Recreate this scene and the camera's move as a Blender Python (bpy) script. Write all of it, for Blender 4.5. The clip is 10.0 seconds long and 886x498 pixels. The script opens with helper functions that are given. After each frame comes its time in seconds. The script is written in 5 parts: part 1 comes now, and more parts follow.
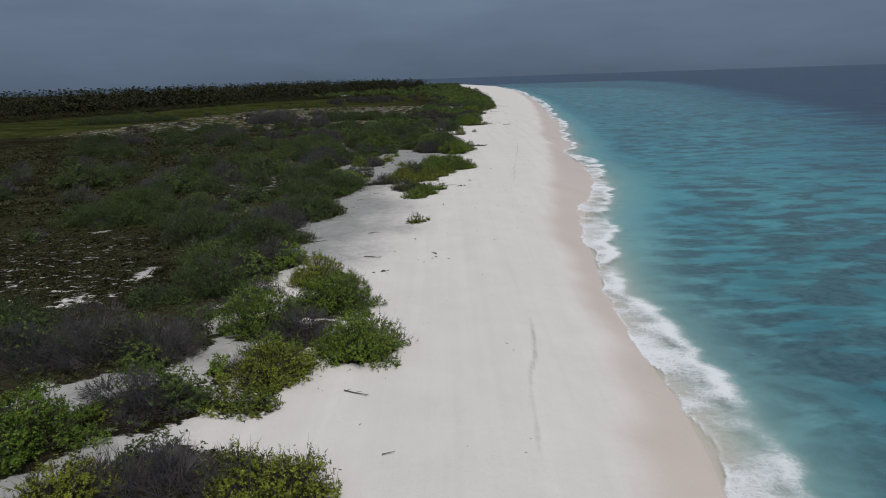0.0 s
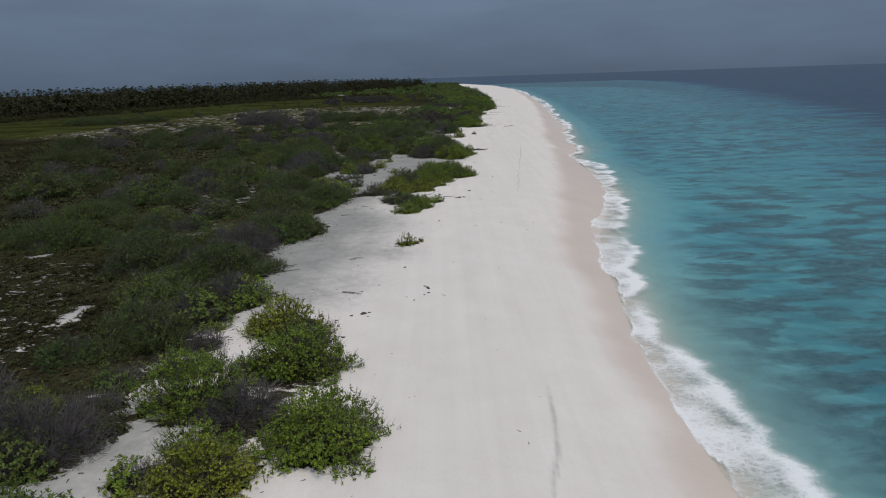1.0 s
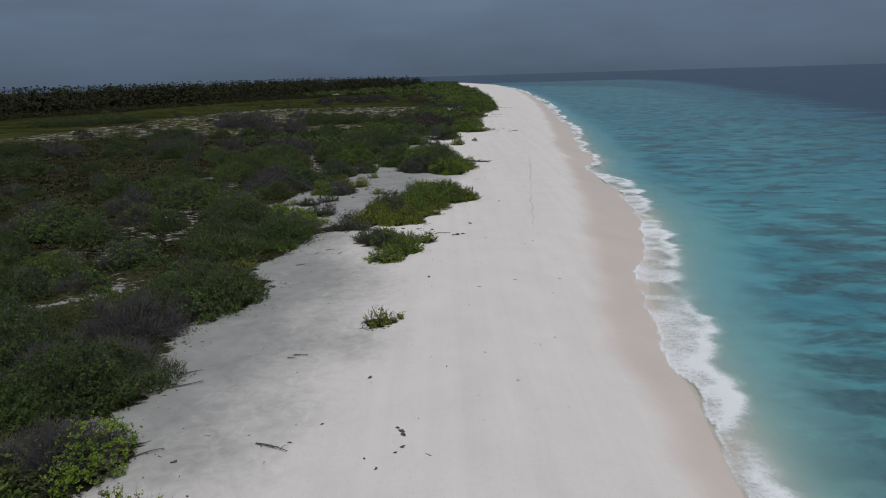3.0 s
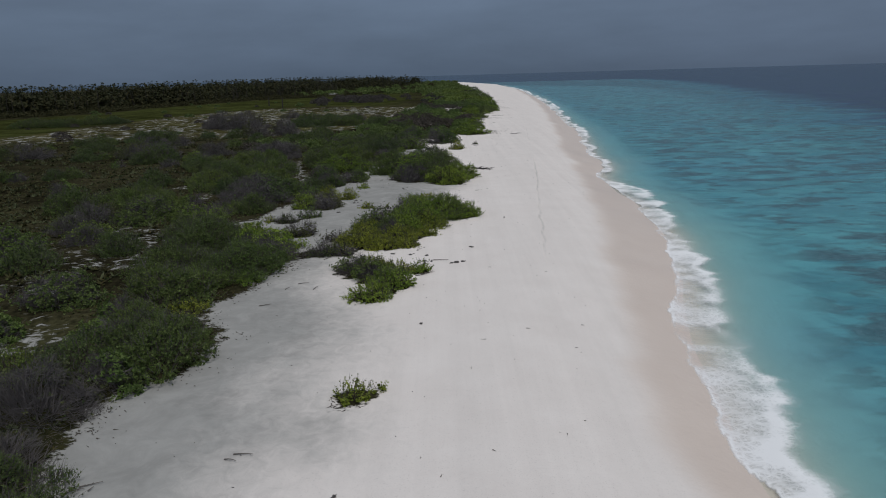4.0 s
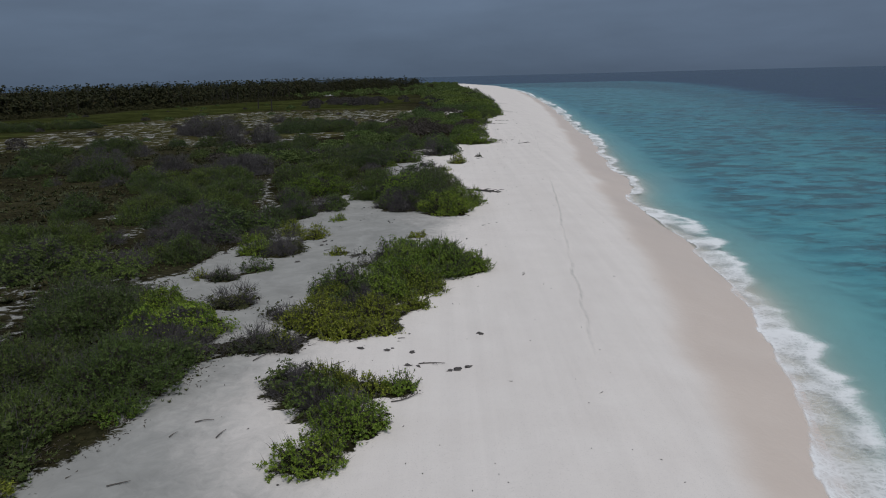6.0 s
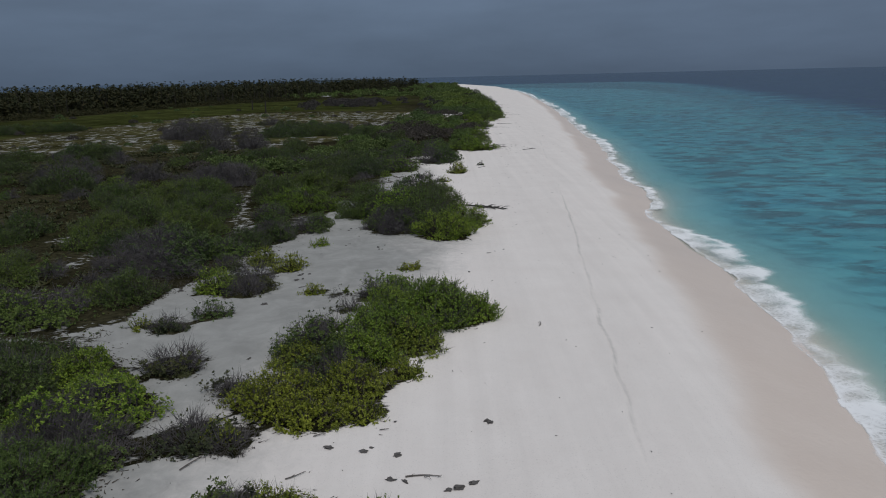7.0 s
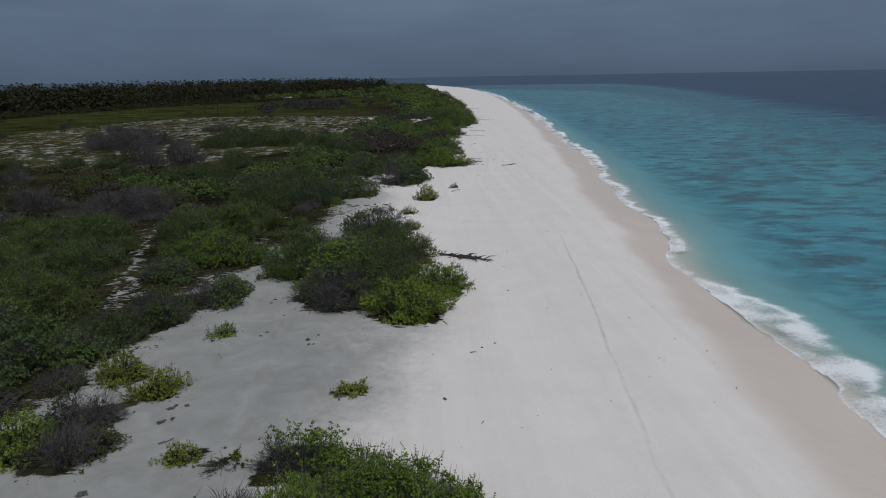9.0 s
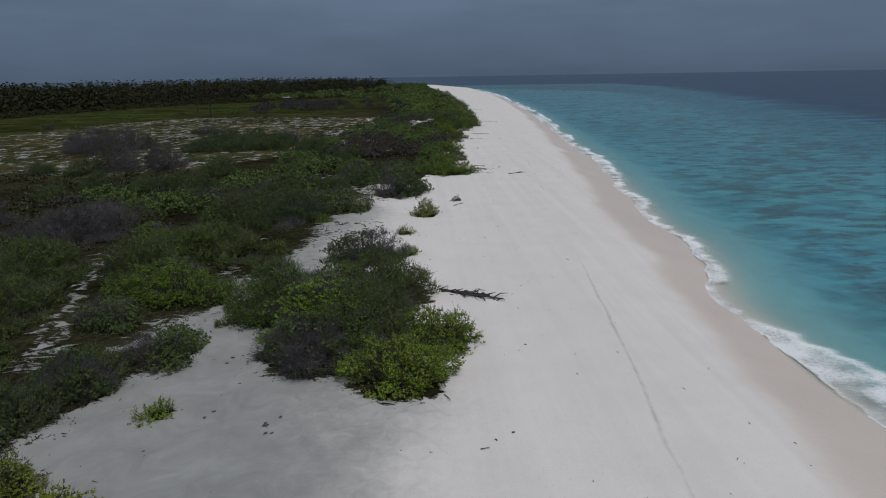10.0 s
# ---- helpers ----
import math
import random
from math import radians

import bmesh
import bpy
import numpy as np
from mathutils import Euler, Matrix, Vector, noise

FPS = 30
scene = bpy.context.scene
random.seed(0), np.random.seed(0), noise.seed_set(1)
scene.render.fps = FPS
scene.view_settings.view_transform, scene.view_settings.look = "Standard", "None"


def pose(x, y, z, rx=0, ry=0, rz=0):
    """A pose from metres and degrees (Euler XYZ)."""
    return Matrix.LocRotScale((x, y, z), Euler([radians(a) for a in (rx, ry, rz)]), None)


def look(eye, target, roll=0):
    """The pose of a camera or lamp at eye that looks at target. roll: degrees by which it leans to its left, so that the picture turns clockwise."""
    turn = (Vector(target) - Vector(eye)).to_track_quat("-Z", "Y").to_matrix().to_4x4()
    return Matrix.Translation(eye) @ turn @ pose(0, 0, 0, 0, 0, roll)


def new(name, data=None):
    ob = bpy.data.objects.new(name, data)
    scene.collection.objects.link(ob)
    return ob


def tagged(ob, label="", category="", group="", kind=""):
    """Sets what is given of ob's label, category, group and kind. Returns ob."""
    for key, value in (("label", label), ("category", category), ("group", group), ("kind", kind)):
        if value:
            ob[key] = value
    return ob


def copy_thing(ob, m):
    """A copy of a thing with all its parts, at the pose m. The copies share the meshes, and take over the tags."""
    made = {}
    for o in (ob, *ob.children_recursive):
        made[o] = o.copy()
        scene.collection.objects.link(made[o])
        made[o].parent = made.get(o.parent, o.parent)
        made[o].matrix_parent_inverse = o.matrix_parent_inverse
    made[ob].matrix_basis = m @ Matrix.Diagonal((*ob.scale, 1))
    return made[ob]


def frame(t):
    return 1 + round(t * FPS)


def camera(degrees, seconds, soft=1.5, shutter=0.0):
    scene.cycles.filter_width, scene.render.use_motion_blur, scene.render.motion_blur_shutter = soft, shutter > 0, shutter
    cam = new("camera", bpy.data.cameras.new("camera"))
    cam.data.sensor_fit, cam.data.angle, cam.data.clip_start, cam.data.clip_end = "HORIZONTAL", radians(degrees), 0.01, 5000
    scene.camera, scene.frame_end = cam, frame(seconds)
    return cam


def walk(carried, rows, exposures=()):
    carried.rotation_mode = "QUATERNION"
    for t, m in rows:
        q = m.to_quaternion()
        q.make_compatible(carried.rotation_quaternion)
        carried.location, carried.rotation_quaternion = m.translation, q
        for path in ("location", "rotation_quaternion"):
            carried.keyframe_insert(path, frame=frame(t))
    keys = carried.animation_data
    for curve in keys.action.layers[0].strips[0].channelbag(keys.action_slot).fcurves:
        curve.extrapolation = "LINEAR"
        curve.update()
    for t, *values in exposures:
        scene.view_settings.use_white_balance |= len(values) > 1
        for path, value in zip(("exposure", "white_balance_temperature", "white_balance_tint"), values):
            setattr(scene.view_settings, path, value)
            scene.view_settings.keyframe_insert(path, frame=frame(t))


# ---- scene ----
cam = camera(68.9, 10.0, soft=1.0)
PLAN = 1.75  # metres to one unit of the plan: the place is laid out in these units and set out at full size at the end
METRES, EYE, TILT, LEAN, TURN = 125.475, 22.4, -15.05, 1.8, 0.0
ROWS = [
    (0.0, 0.0000, 0.0000, 0.0000, 0.00, 0.000, 0.000),
    (0.5, 0.0021, 0.0482, 0.0127, -0.04, -0.029, 0.014),
    (1.0, 0.0038, 0.0975, 0.0253, -0.06, -0.048, 0.019),
    (1.5, 0.0054, 0.1468, 0.0384, -0.07, -0.067, -0.017),
    (2.0, 0.0071, 0.1955, 0.0516, -0.09, -0.086, -0.092),
    (2.5, 0.0085, 0.2446, 0.0652, -0.13, -0.125, -0.138),
    (4.0, 0.0125, 0.3903, 0.1035, -0.22, -0.222, -0.184),
    (4.5, 0.0135, 0.4390, 0.1166, -0.23, -0.231, -0.240),
    (5.0, 0.0145, 0.4868, 0.1288, -0.23, -0.190, -0.275),
    (5.5, 0.0154, 0.5350, 0.1414, -0.24, -0.139, -0.312),
    (7.0, 0.0176, 0.6773, 0.1817, -0.29, -0.086, -0.405),
    (7.3, 0.0184, 0.7060, 0.1900, -0.36, -0.073, -0.400),
    (7.4, 0.0186, 0.7156, 0.1927, -0.55, -0.069, -0.376),
    (7.5, 0.0189, 0.7252, 0.1955, -0.80, -0.065, -0.403),
    (7.6, 0.0191, 0.7345, 0.1984, -1.88, -0.057, -0.225),
    (7.7, 0.0192, 0.7439, 0.2013, -2.44, -0.049, -0.161),
    (7.8, 0.0194, 0.7532, 0.2042, -2.82, -0.040, -0.117),
    (7.9, 0.0195, 0.7626, 0.2071, -2.98, -0.032, -0.097),
    (8.0, 0.0197, 0.7719, 0.2100, -3.02, -0.024, -0.090),
    (8.5, 0.0214, 0.8197, 0.2239, -2.99, -0.033, -0.062),
    (9.0, 0.0233, 0.8679, 0.2377, -2.98, -0.042, -0.065),
    (9.5, 0.0256, 0.9161, 0.2509, -2.95, -0.041, -0.098),
    (10.0, 0.0279, 0.9640, 0.2639, -2.92, -0.080, -0.160),
]
walk(cam, [(t, pose(0, 0, EYE, TILT, LEAN, TURN) @ pose(METRES * x, METRES * y, METRES * z, 90 + pitch, roll, yaw)) for t, x, y, z, yaw, pitch, roll in ROWS],
     exposures=[(0.0, 0.02, 6500, 10), (1.5, 0.02, 6480, 10), (2.5, -0.11, 6450, 10), (5.0, -0.12, 6420, 10), (7.0, -0.17, 6340, 9.5), (8.2, -0.18, 6320, 9.5), (10.0, -0.22, 6300, 9.5)])

# ---- light ----
SUN_ELEVATION, SUN_AZIMUTH = 60.0, 150.0  # degrees above the sea, clockwise from straight ahead
world = bpy.data.worlds.new("storm_sky")
scene.world = world
world.use_nodes = True
wt = world.node_tree
wt.nodes.clear()


def node(tree, kind, inputs=None, **props):
    n = tree.nodes.new(kind)
    for k, v in props.items():
        setattr(n, k, v)
    for k, v in (inputs or {}).items():
        if isinstance(v, bpy.types.NodeSocket):
            tree.links.new(v, n.inputs[k])
        else:
            n.inputs[k].default_value = v
    return n


def ramp(tree, fac, stops, interpolation="LINEAR"):
    n = node(tree, "ShaderNodeValToRGB", {0: fac})
    n.color_ramp.interpolation = interpolation
    els = n.color_ramp.elements
    while len(els) < len(stops):
        els.new(0.5)
    for e, (p, c) in zip(els, stops):
        e.position = p
        e.color = (c, c, c, 1) if isinstance(c, (int, float)) else (*c, 1)
    return n.outputs[0]


coord = node(wt, "ShaderNodeTexCoord").outputs["Generated"]
up = node(wt, "ShaderNodeSeparateXYZ", {0: coord}).outputs["Z"]
# storm cloud: dark towards the horizon, brighter overhead
grey = ramp(wt, up, [(0.0, (0.086, 0.120, 0.175)), (0.03, (0.101, 0.140, 0.203)), (0.11, (0.133, 0.180, 0.256)), (0.35, (0.219, 0.283, 0.390)), (1.0, (0.455, 0.475, 0.50))])
stretch = node(wt, "ShaderNodeMapping", {0: coord, "Scale": (2.2, 2.2, 9.0)}).outputs[0]
cloud = node(wt, "ShaderNodeTexNoise", {"Vector": stretch, "Scale": 1.6, "Detail": 5.0, "Roughness": 0.55}).outputs[0]
shade = ramp(wt, cloud, [(0.3, 0.86), (0.7, 1.10)])
clouded = node(wt, "ShaderNodeMix", {0: 1.0, 6: grey, 7: shade}, data_type="RGBA", blend_type="MULTIPLY").outputs[2]
sky = node(wt, "ShaderNodeTexSky", sky_type="NISHITA", sun_disc=False, sun_elevation=radians(SUN_ELEVATION), sun_rotation=radians(SUN_AZIMUTH))
high = node(wt, "ShaderNodeBackground", {0: sky.outputs[0], 1: 0.0012})
low = node(wt, "ShaderNodeBackground", {0: clouded, 1: 1.0})
both = node(wt, "ShaderNodeAddShader", {0: high.outputs[0], 1: low.outputs[0]})
node(wt, "ShaderNodeOutputWorld", {0: both.outputs[0]})

sun = new("sun", bpy.data.lights.new("sun", "SUN"))
sun.data.energy, sun.data.angle, sun.data.color = 1.62, radians(14), (1.0, 0.97, 0.94)
az, el = radians(SUN_AZIMUTH), radians(SUN_ELEVATION)
sun.matrix_world = look((200 * math.sin(az) * math.cos(el), 200 * math.cos(az) * math.cos(el), 200 * math.sin(el)), (0, 0, 0))


# ---- materials ----
def material(name):
    m = bpy.data.materials.new(name)
    m.use_nodes = True
    m.node_tree.nodes.clear()
    return m, m.node_tree


def plan_place(tree):
    """The shading point's place in units of the plan."""
    return node(tree, "ShaderNodeVectorMath", {0: node(tree, "ShaderNodeNewGeometry").outputs["Position"], 3: 1 / PLAN}, operation="SCALE").outputs[0]


def finish(tree, shader):
    node(tree, "ShaderNodeOutputMaterial", {0: shader})


def noise_of(tree, vec, scale, detail=3.0, rough=0.55, distortion=0.0):
    return node(tree, "ShaderNodeTexNoise", {"Vector": vec, "Scale": scale, "Detail": detail, "Roughness": rough, "Distortion": distortion}).outputs[0]


def mix(tree, fac, a, b, blend="MIX"):
    def c(v):
        return (*v, 1.0) if isinstance(v, tuple) else v
    return node(tree, "ShaderNodeMix", {0: fac, 6: c(a), 7: c(b)}, data_type="RGBA", blend_type=blend).outputs[2]


def calc(tree, op, a, b=0.0, c=0.0, clamp=False):
    return node(tree, "ShaderNodeMath", {0: a, 1: b, 2: c}, operation=op, use_clamp=clamp).outputs[0]


def step(tree, v, lo, hi):
    return node(tree, "ShaderNodeMapRange", {0: v, 1: lo, 2: hi, 3: 0.0, 4: 1.0}, interpolation_type="SMOOTHSTEP").outputs[0]


def attr(tree, name):
    return node(tree, "ShaderNodeAttribute", attribute_name=name).outputs["Fac"]


def bump(tree, height, strength, distance):
    return node(tree, "ShaderNodeBump", {"Height": height, "Strength": strength, "Distance": distance * PLAN}).outputs[0]


def ground_material():
    m, t = material("sand_and_scrub_ground")
    pos = plan_place(t)
    fine = noise_of(t, pos, 3.0, 6.0, 0.6)
    mid = noise_of(t, pos, 0.45, 4.0, 0.6)
    big = noise_of(t, pos, 0.06, 3.0)
    # dry coral sand, greyer sand behind the berm, wet sand by the water
    sand = mix(t, ramp(t, mid, [(0.3, 0.0), (0.7, 1.0)]), (0.70, 0.650, 0.613), (0.745, 0.697, 0.66))
    speck = ramp(t, noise_of(t, pos, 22.0, 3.0, 0.7), [(0.28, 0.55), (0.42, 1.0)])
    sand = mix(t, 0.5, sand, speck, "MULTIPLY")
    # faint lines that tides and wind drew along the beach
    lines = noise_of(t, node(t, "ShaderNodeMapping", {0: pos, "Rotation": (0, 0, 0.11), "Scale": (1.3, 0.03, 1.0)}).outputs[0], 1.0, 5.0, 0.62)
    sand = mix(t, 1.0, sand, ramp(t, lines, [(0.3, 0.93), (0.7, 1.0)]), "MULTIPLY")
    # the grey mask also carries the shade line painted along the scarp
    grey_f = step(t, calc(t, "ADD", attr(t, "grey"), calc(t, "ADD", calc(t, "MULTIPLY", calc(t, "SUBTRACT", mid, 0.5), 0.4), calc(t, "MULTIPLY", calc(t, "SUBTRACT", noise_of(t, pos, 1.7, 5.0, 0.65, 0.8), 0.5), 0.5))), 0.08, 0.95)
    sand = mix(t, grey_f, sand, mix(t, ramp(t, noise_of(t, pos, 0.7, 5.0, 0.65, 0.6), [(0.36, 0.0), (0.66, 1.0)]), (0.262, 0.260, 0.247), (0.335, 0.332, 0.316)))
    wet_f = step(t, calc(t, "ADD", attr(t, "wet"), calc(t, "MULTIPLY", calc(t, "SUBTRACT", big, 0.5), 0.25)), 0.12, 0.98)
    sand = mix(t, wet_f, sand, mix(t, mid, (0.580, 0.490, 0.426), (0.645, 0.558, 0.492)))
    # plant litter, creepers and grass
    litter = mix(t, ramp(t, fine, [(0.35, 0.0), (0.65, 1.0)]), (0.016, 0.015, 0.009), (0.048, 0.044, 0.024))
    green = mix(t, ramp(t, fine, [(0.3, 0.0), (0.7, 1.0)]), (0.026, 0.033, 0.010), (0.062, 0.069, 0.021))
    lush = calc(t, "ADD", attr(t, "lush"), calc(t, "MULTIPLY", calc(t, "SUBTRACT", big, 0.5), 0.8))
    cover = mix(t, step(t, lush, 0.2, 0.9), litter, green)
    cover = mix(t, calc(t, "MULTIPLY", attr(t, "straw"), ramp(t, noise_of(t, pos, 0.16, 4.0, 0.65), [(0.35, 0.15), (0.6, 0.85)])), cover, mix(t, fine, (0.048, 0.046, 0.018), (0.115, 0.102, 0.046)))
    cover = mix(t, 1.0, cover, ramp(t, noise_of(t, pos, 0.22, 5.0, 0.7), [(0.3, 0.55), (0.7, 1.5)]), "MULTIPLY")
    cover = mix(t, 1.0, cover, ramp(t, noise_of(t, node(t, "ShaderNodeMapping", {0: pos, "Scale": (0.35, 1.0, 1.0)}).outputs[0], 0.12, 6.0, 0.72), [(0.34, 0.42), (0.66, 1.22)]), "MULTIPLY")
    blot = noise_of(t, node(t, "ShaderNodeMapping", {0: pos, "Scale": (0.7, 1.1, 1.0)}).outputs[0], 1.5, 7.0, 0.72, 0.5)
    broad = noise_of(t, node(t, "ShaderNodeMapping", {0: pos, "Scale": (0.5, 0.26, 1.0)}).outputs[0], 1.0, 5.0, 0.62)
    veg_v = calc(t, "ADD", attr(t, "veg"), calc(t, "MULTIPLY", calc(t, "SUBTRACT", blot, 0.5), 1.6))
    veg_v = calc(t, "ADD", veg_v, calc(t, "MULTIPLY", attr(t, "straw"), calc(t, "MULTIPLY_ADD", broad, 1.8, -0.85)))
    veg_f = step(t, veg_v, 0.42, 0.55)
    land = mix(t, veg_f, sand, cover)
    # reef flat under the water: dark coral and rubble in ridges running out to sea
    spur = node(t, "ShaderNodeMapping", {0: pos, "Scale": (0.23, 0.60, 1.0)}).outputs[0]
    field = noise_of(t, node(t, "ShaderNodeMapping", {0: pos, "Scale": (0.03, 0.06, 1.0)}).outputs[0], 1.0, 3.0)
    coral = calc(t, "ADD", calc(t, "ADD", noise_of(t, spur, 1.0, 5.0, 0.58, 0.35), calc(t, "MULTIPLY", attr(t, "reef"), 0.14)), calc(t, "MULTIPLY", calc(t, "SUBTRACT", field, 0.5), 0.5))
    reef_f = calc(t, "MULTIPLY", step(t, coral, 0.55, 0.76), calc(t, "MULTIPLY", step(t, attr(t, "reef"), 0.05, 0.5), 0.6))
    land = mix(t, reef_f, land, mix(t, fine, (0.15, 0.072, 0.072), (0.27, 0.155, 0.148)))
    relief = calc(t, "ADD", fine, calc(t, "MULTIPLY", calc(t, "MULTIPLY", veg_f, noise_of(t, pos, 7.0, 4.0, 0.7)), 4.0))
    rough = node(t, "ShaderNodeMapRange", {0: wet_f, 3: 0.95, 4: 0.45}).outputs[0]
    p = node(t, "ShaderNodeBsdfPrincipled", {"Base Color": land, "Roughness": rough, "Normal": bump(t, relief, 0.35, 0.08), "Specular IOR Level": calc(t, "MULTIPLY", wet_f, 0.3)})
    finish(t, p.outputs[0])
    return m


def water_material():
    m, t = material("lagoon_water")
    pos = plan_place(t)
    off = attr(t, "offshore")
    chop = node(t, "ShaderNodeMapping", {0: pos, "Scale": (0.55, 1.0, 1.0), "Rotation": (0, 0, 0.25)}).outputs[0]
    ripple = calc(t, "ADD", noise_of(t, chop, 1.6, 4.0, 0.6), calc(t, "MULTIPLY", noise_of(t, chop, 0.28, 4.0, 0.6), 3.0))
    nrm = bump(t, ripple, 0.5, 0.14)
    patch = noise_of(t, node(t, "ShaderNodeMapping", {0: pos, "Scale": (0.02, 0.05, 1.0)}).outputs[0], 1.0, 5.0, 0.6)
    streak = noise_of(t, node(t, "ShaderNodeMapping", {0: pos, "Scale": (0.05, 0.16, 1.0)}).outputs[0], 1.0, 5.0, 0.62)
    # the reef's edge: turquoise shallows inside, slate-blue depth outside
    deep = step(t, calc(t, "ADD", attr(t, "depth"), calc(t, "MULTIPLY_ADD", streak, 70.0, -35.0)), -22.0, 22.0)
    shallow = step(t, off, 0.0, 9.0)
    tint = ramp(t, patch, [(0.35, 0.0), (0.65, 1.0)])
    body = mix(t, shallow, (0.47, 0.60, 0.56), mix(t, tint, (0.115, 0.45, 0.53), (0.09, 0.38, 0.52)))
    body = mix(t, deep, body, mix(t, ramp(t, streak, [(0.3, 0.0), (0.7, 1.0)]), (0.033, 0.057, 0.108), (0.052, 0.078, 0.130)))
    cloudy = calc(t, "ADD", calc(t, "MULTIPLY", step(t, off, -0.5, 5.0), 0.31), calc(t, "MULTIPLY", deep, 0.75))
    clear = node(t, "ShaderNodeBsdfTransparent", {0: mix(t, step(t, off, 0.0, 5.0), (0.93, 0.97, 0.96), mix(t, tint, (0.46, 0.87, 0.93), (0.42, 0.82, 0.94)))})
    scatter = node(t, "ShaderNodeBsdfDiffuse", {0: body, "Normal": nrm})
    inside = node(t, "ShaderNodeMixShader", {0: cloudy, 1: clear.outputs[0], 2: scatter.outputs[0]})
    # coral heads that rise to just under the surface, in ragged patches drawn out to sea
    heads = noise_of(t, node(t, "ShaderNodeMapping", {0: pos, "Location": (3.7, 1.3, 0.0), "Scale": (0.22, 0.42, 1.0), "Rotation": (0, 0, 0.08)}).outputs[0], 1.0, 6.0, 0.56, 0.25)
    fields = noise_of(t, node(t, "ShaderNodeMapping", {0: pos, "Scale": (0.035, 0.08, 1.0)}).outputs[0], 1.0, 3.0)
    head_f = calc(t, "ADD", heads, calc(t, "MULTIPLY_ADD", fields, 0.34, -0.17))
    # the reef stands densest off the first stretch of beach
    near = step(t, node(t, "ShaderNodeSeparateXYZ", {0: pos}).outputs["Y"], 70.0, 40.0)
    head_f = calc(t, "ADD", head_f, calc(t, "MULTIPLY", near, 0.06))
    grain = noise_of(t, pos, 1.9, 4.0, 0.6)
    head_f = calc(t, "MULTIPLY", step(t, head_f, 0.465, 0.60), calc(t, "MULTIPLY", step(t, calc(t, "MULTIPLY_ADD", near, 3.5, off), 5.0, 11.0), 0.74))
    coral = node(t, "ShaderNodeBsdfDiffuse", {0: mix(t, ramp(t, grain, [(0.35, 0.0), (0.65, 1.0)]), (0.028, 0.058, 0.070), (0.070, 0.125, 0.146)), "Normal": nrm})
    inside = node(t, "ShaderNodeMixShader", {0: head_f, 1: inside.outputs[0], 2: coral.outputs[0]})
    gloss = node(t, "ShaderNodeBsdfGlossy", {0: (1, 1, 1, 1), "Roughness": 0.16, "Normal": nrm})
    fres = calc(t, "MULTIPLY", node(t, "ShaderNodeFresnel", {0: 1.33, "Normal": nrm}).outputs[0], calc(t, "MULTIPLY_ADD", deep, -0.24, 0.5))
    out = node(t, "ShaderNodeMixShader", {0: fres, 1: inside.outputs[0], 2: gloss.outputs[0]})
    finish(t, out.outputs[0])
    return m


def foam_material():
    m, t = material("surf_foam")
    pos = plan_place(t)
    warp = node(t, "ShaderNodeVectorMath", {0: pos, 1: node(t, "ShaderNodeVectorMath", {0: node(t, "ShaderNodeTexNoise", {"Vector": pos, "Scale": 0.9, "Detail": 3.0}).outputs[1], 1: (0.9, 0.9, 0.0)}, operation="MULTIPLY").outputs[0]}, operation="ADD").outputs[0]
    cell = node(t, "ShaderNodeTexVoronoi", {"Vector": warp, "Scale": 2.6}, feature="DISTANCE_TO_EDGE").outputs[0]
    cell2 = node(t, "ShaderNodeTexVoronoi", {"Vector": warp, "Scale": 6.5}, feature="DISTANCE_TO_EDGE").outputs[0]
    web = calc(t, "MAXIMUM", step(t, cell, 0.22, 0.02), calc(t, "MULTIPLY", step(t, cell2, 0.20, 0.02), 0.8))
    froth = noise_of(t, node(t, "ShaderNodeMapping", {0: pos, "Scale": (1.0, 2.2, 1.0)}).outputs[0], 2.6, 6.0, 0.7)
    d = attr(t, "foam")
    film = calc(t, "MULTIPLY", step(t, calc(t, "ADD", d, calc(t, "MULTIPLY", calc(t, "SUBTRACT", froth, 0.5), 0.5)), 0.05, 0.50), 0.27)
    amount = calc(t, "ADD", calc(t, "MULTIPLY", d, 1.5), calc(t, "MULTIPLY", calc(t, "ADD", calc(t, "MULTIPLY", web, 0.35), froth), 0.62))
    a = calc(t, "MULTIPLY", calc(t, "ADD", film, calc(t, "MULTIPLY", step(t, amount, 0.78, 1.62), 0.60)), step(t, d, 0.02, 0.15))
    white = node(t, "ShaderNodeBsdfDiffuse", {0: (0.88, 0.89, 0.90, 1), "Normal": bump(t, froth, 0.15, 0.05)})
    clear = node(t, "ShaderNodeBsdfTransparent")
    out = node(t, "ShaderNodeMixShader", {0: a, 1: clear.outputs[0], 2: white.outputs[0]})
    finish(t, out.outputs[0])
    return m


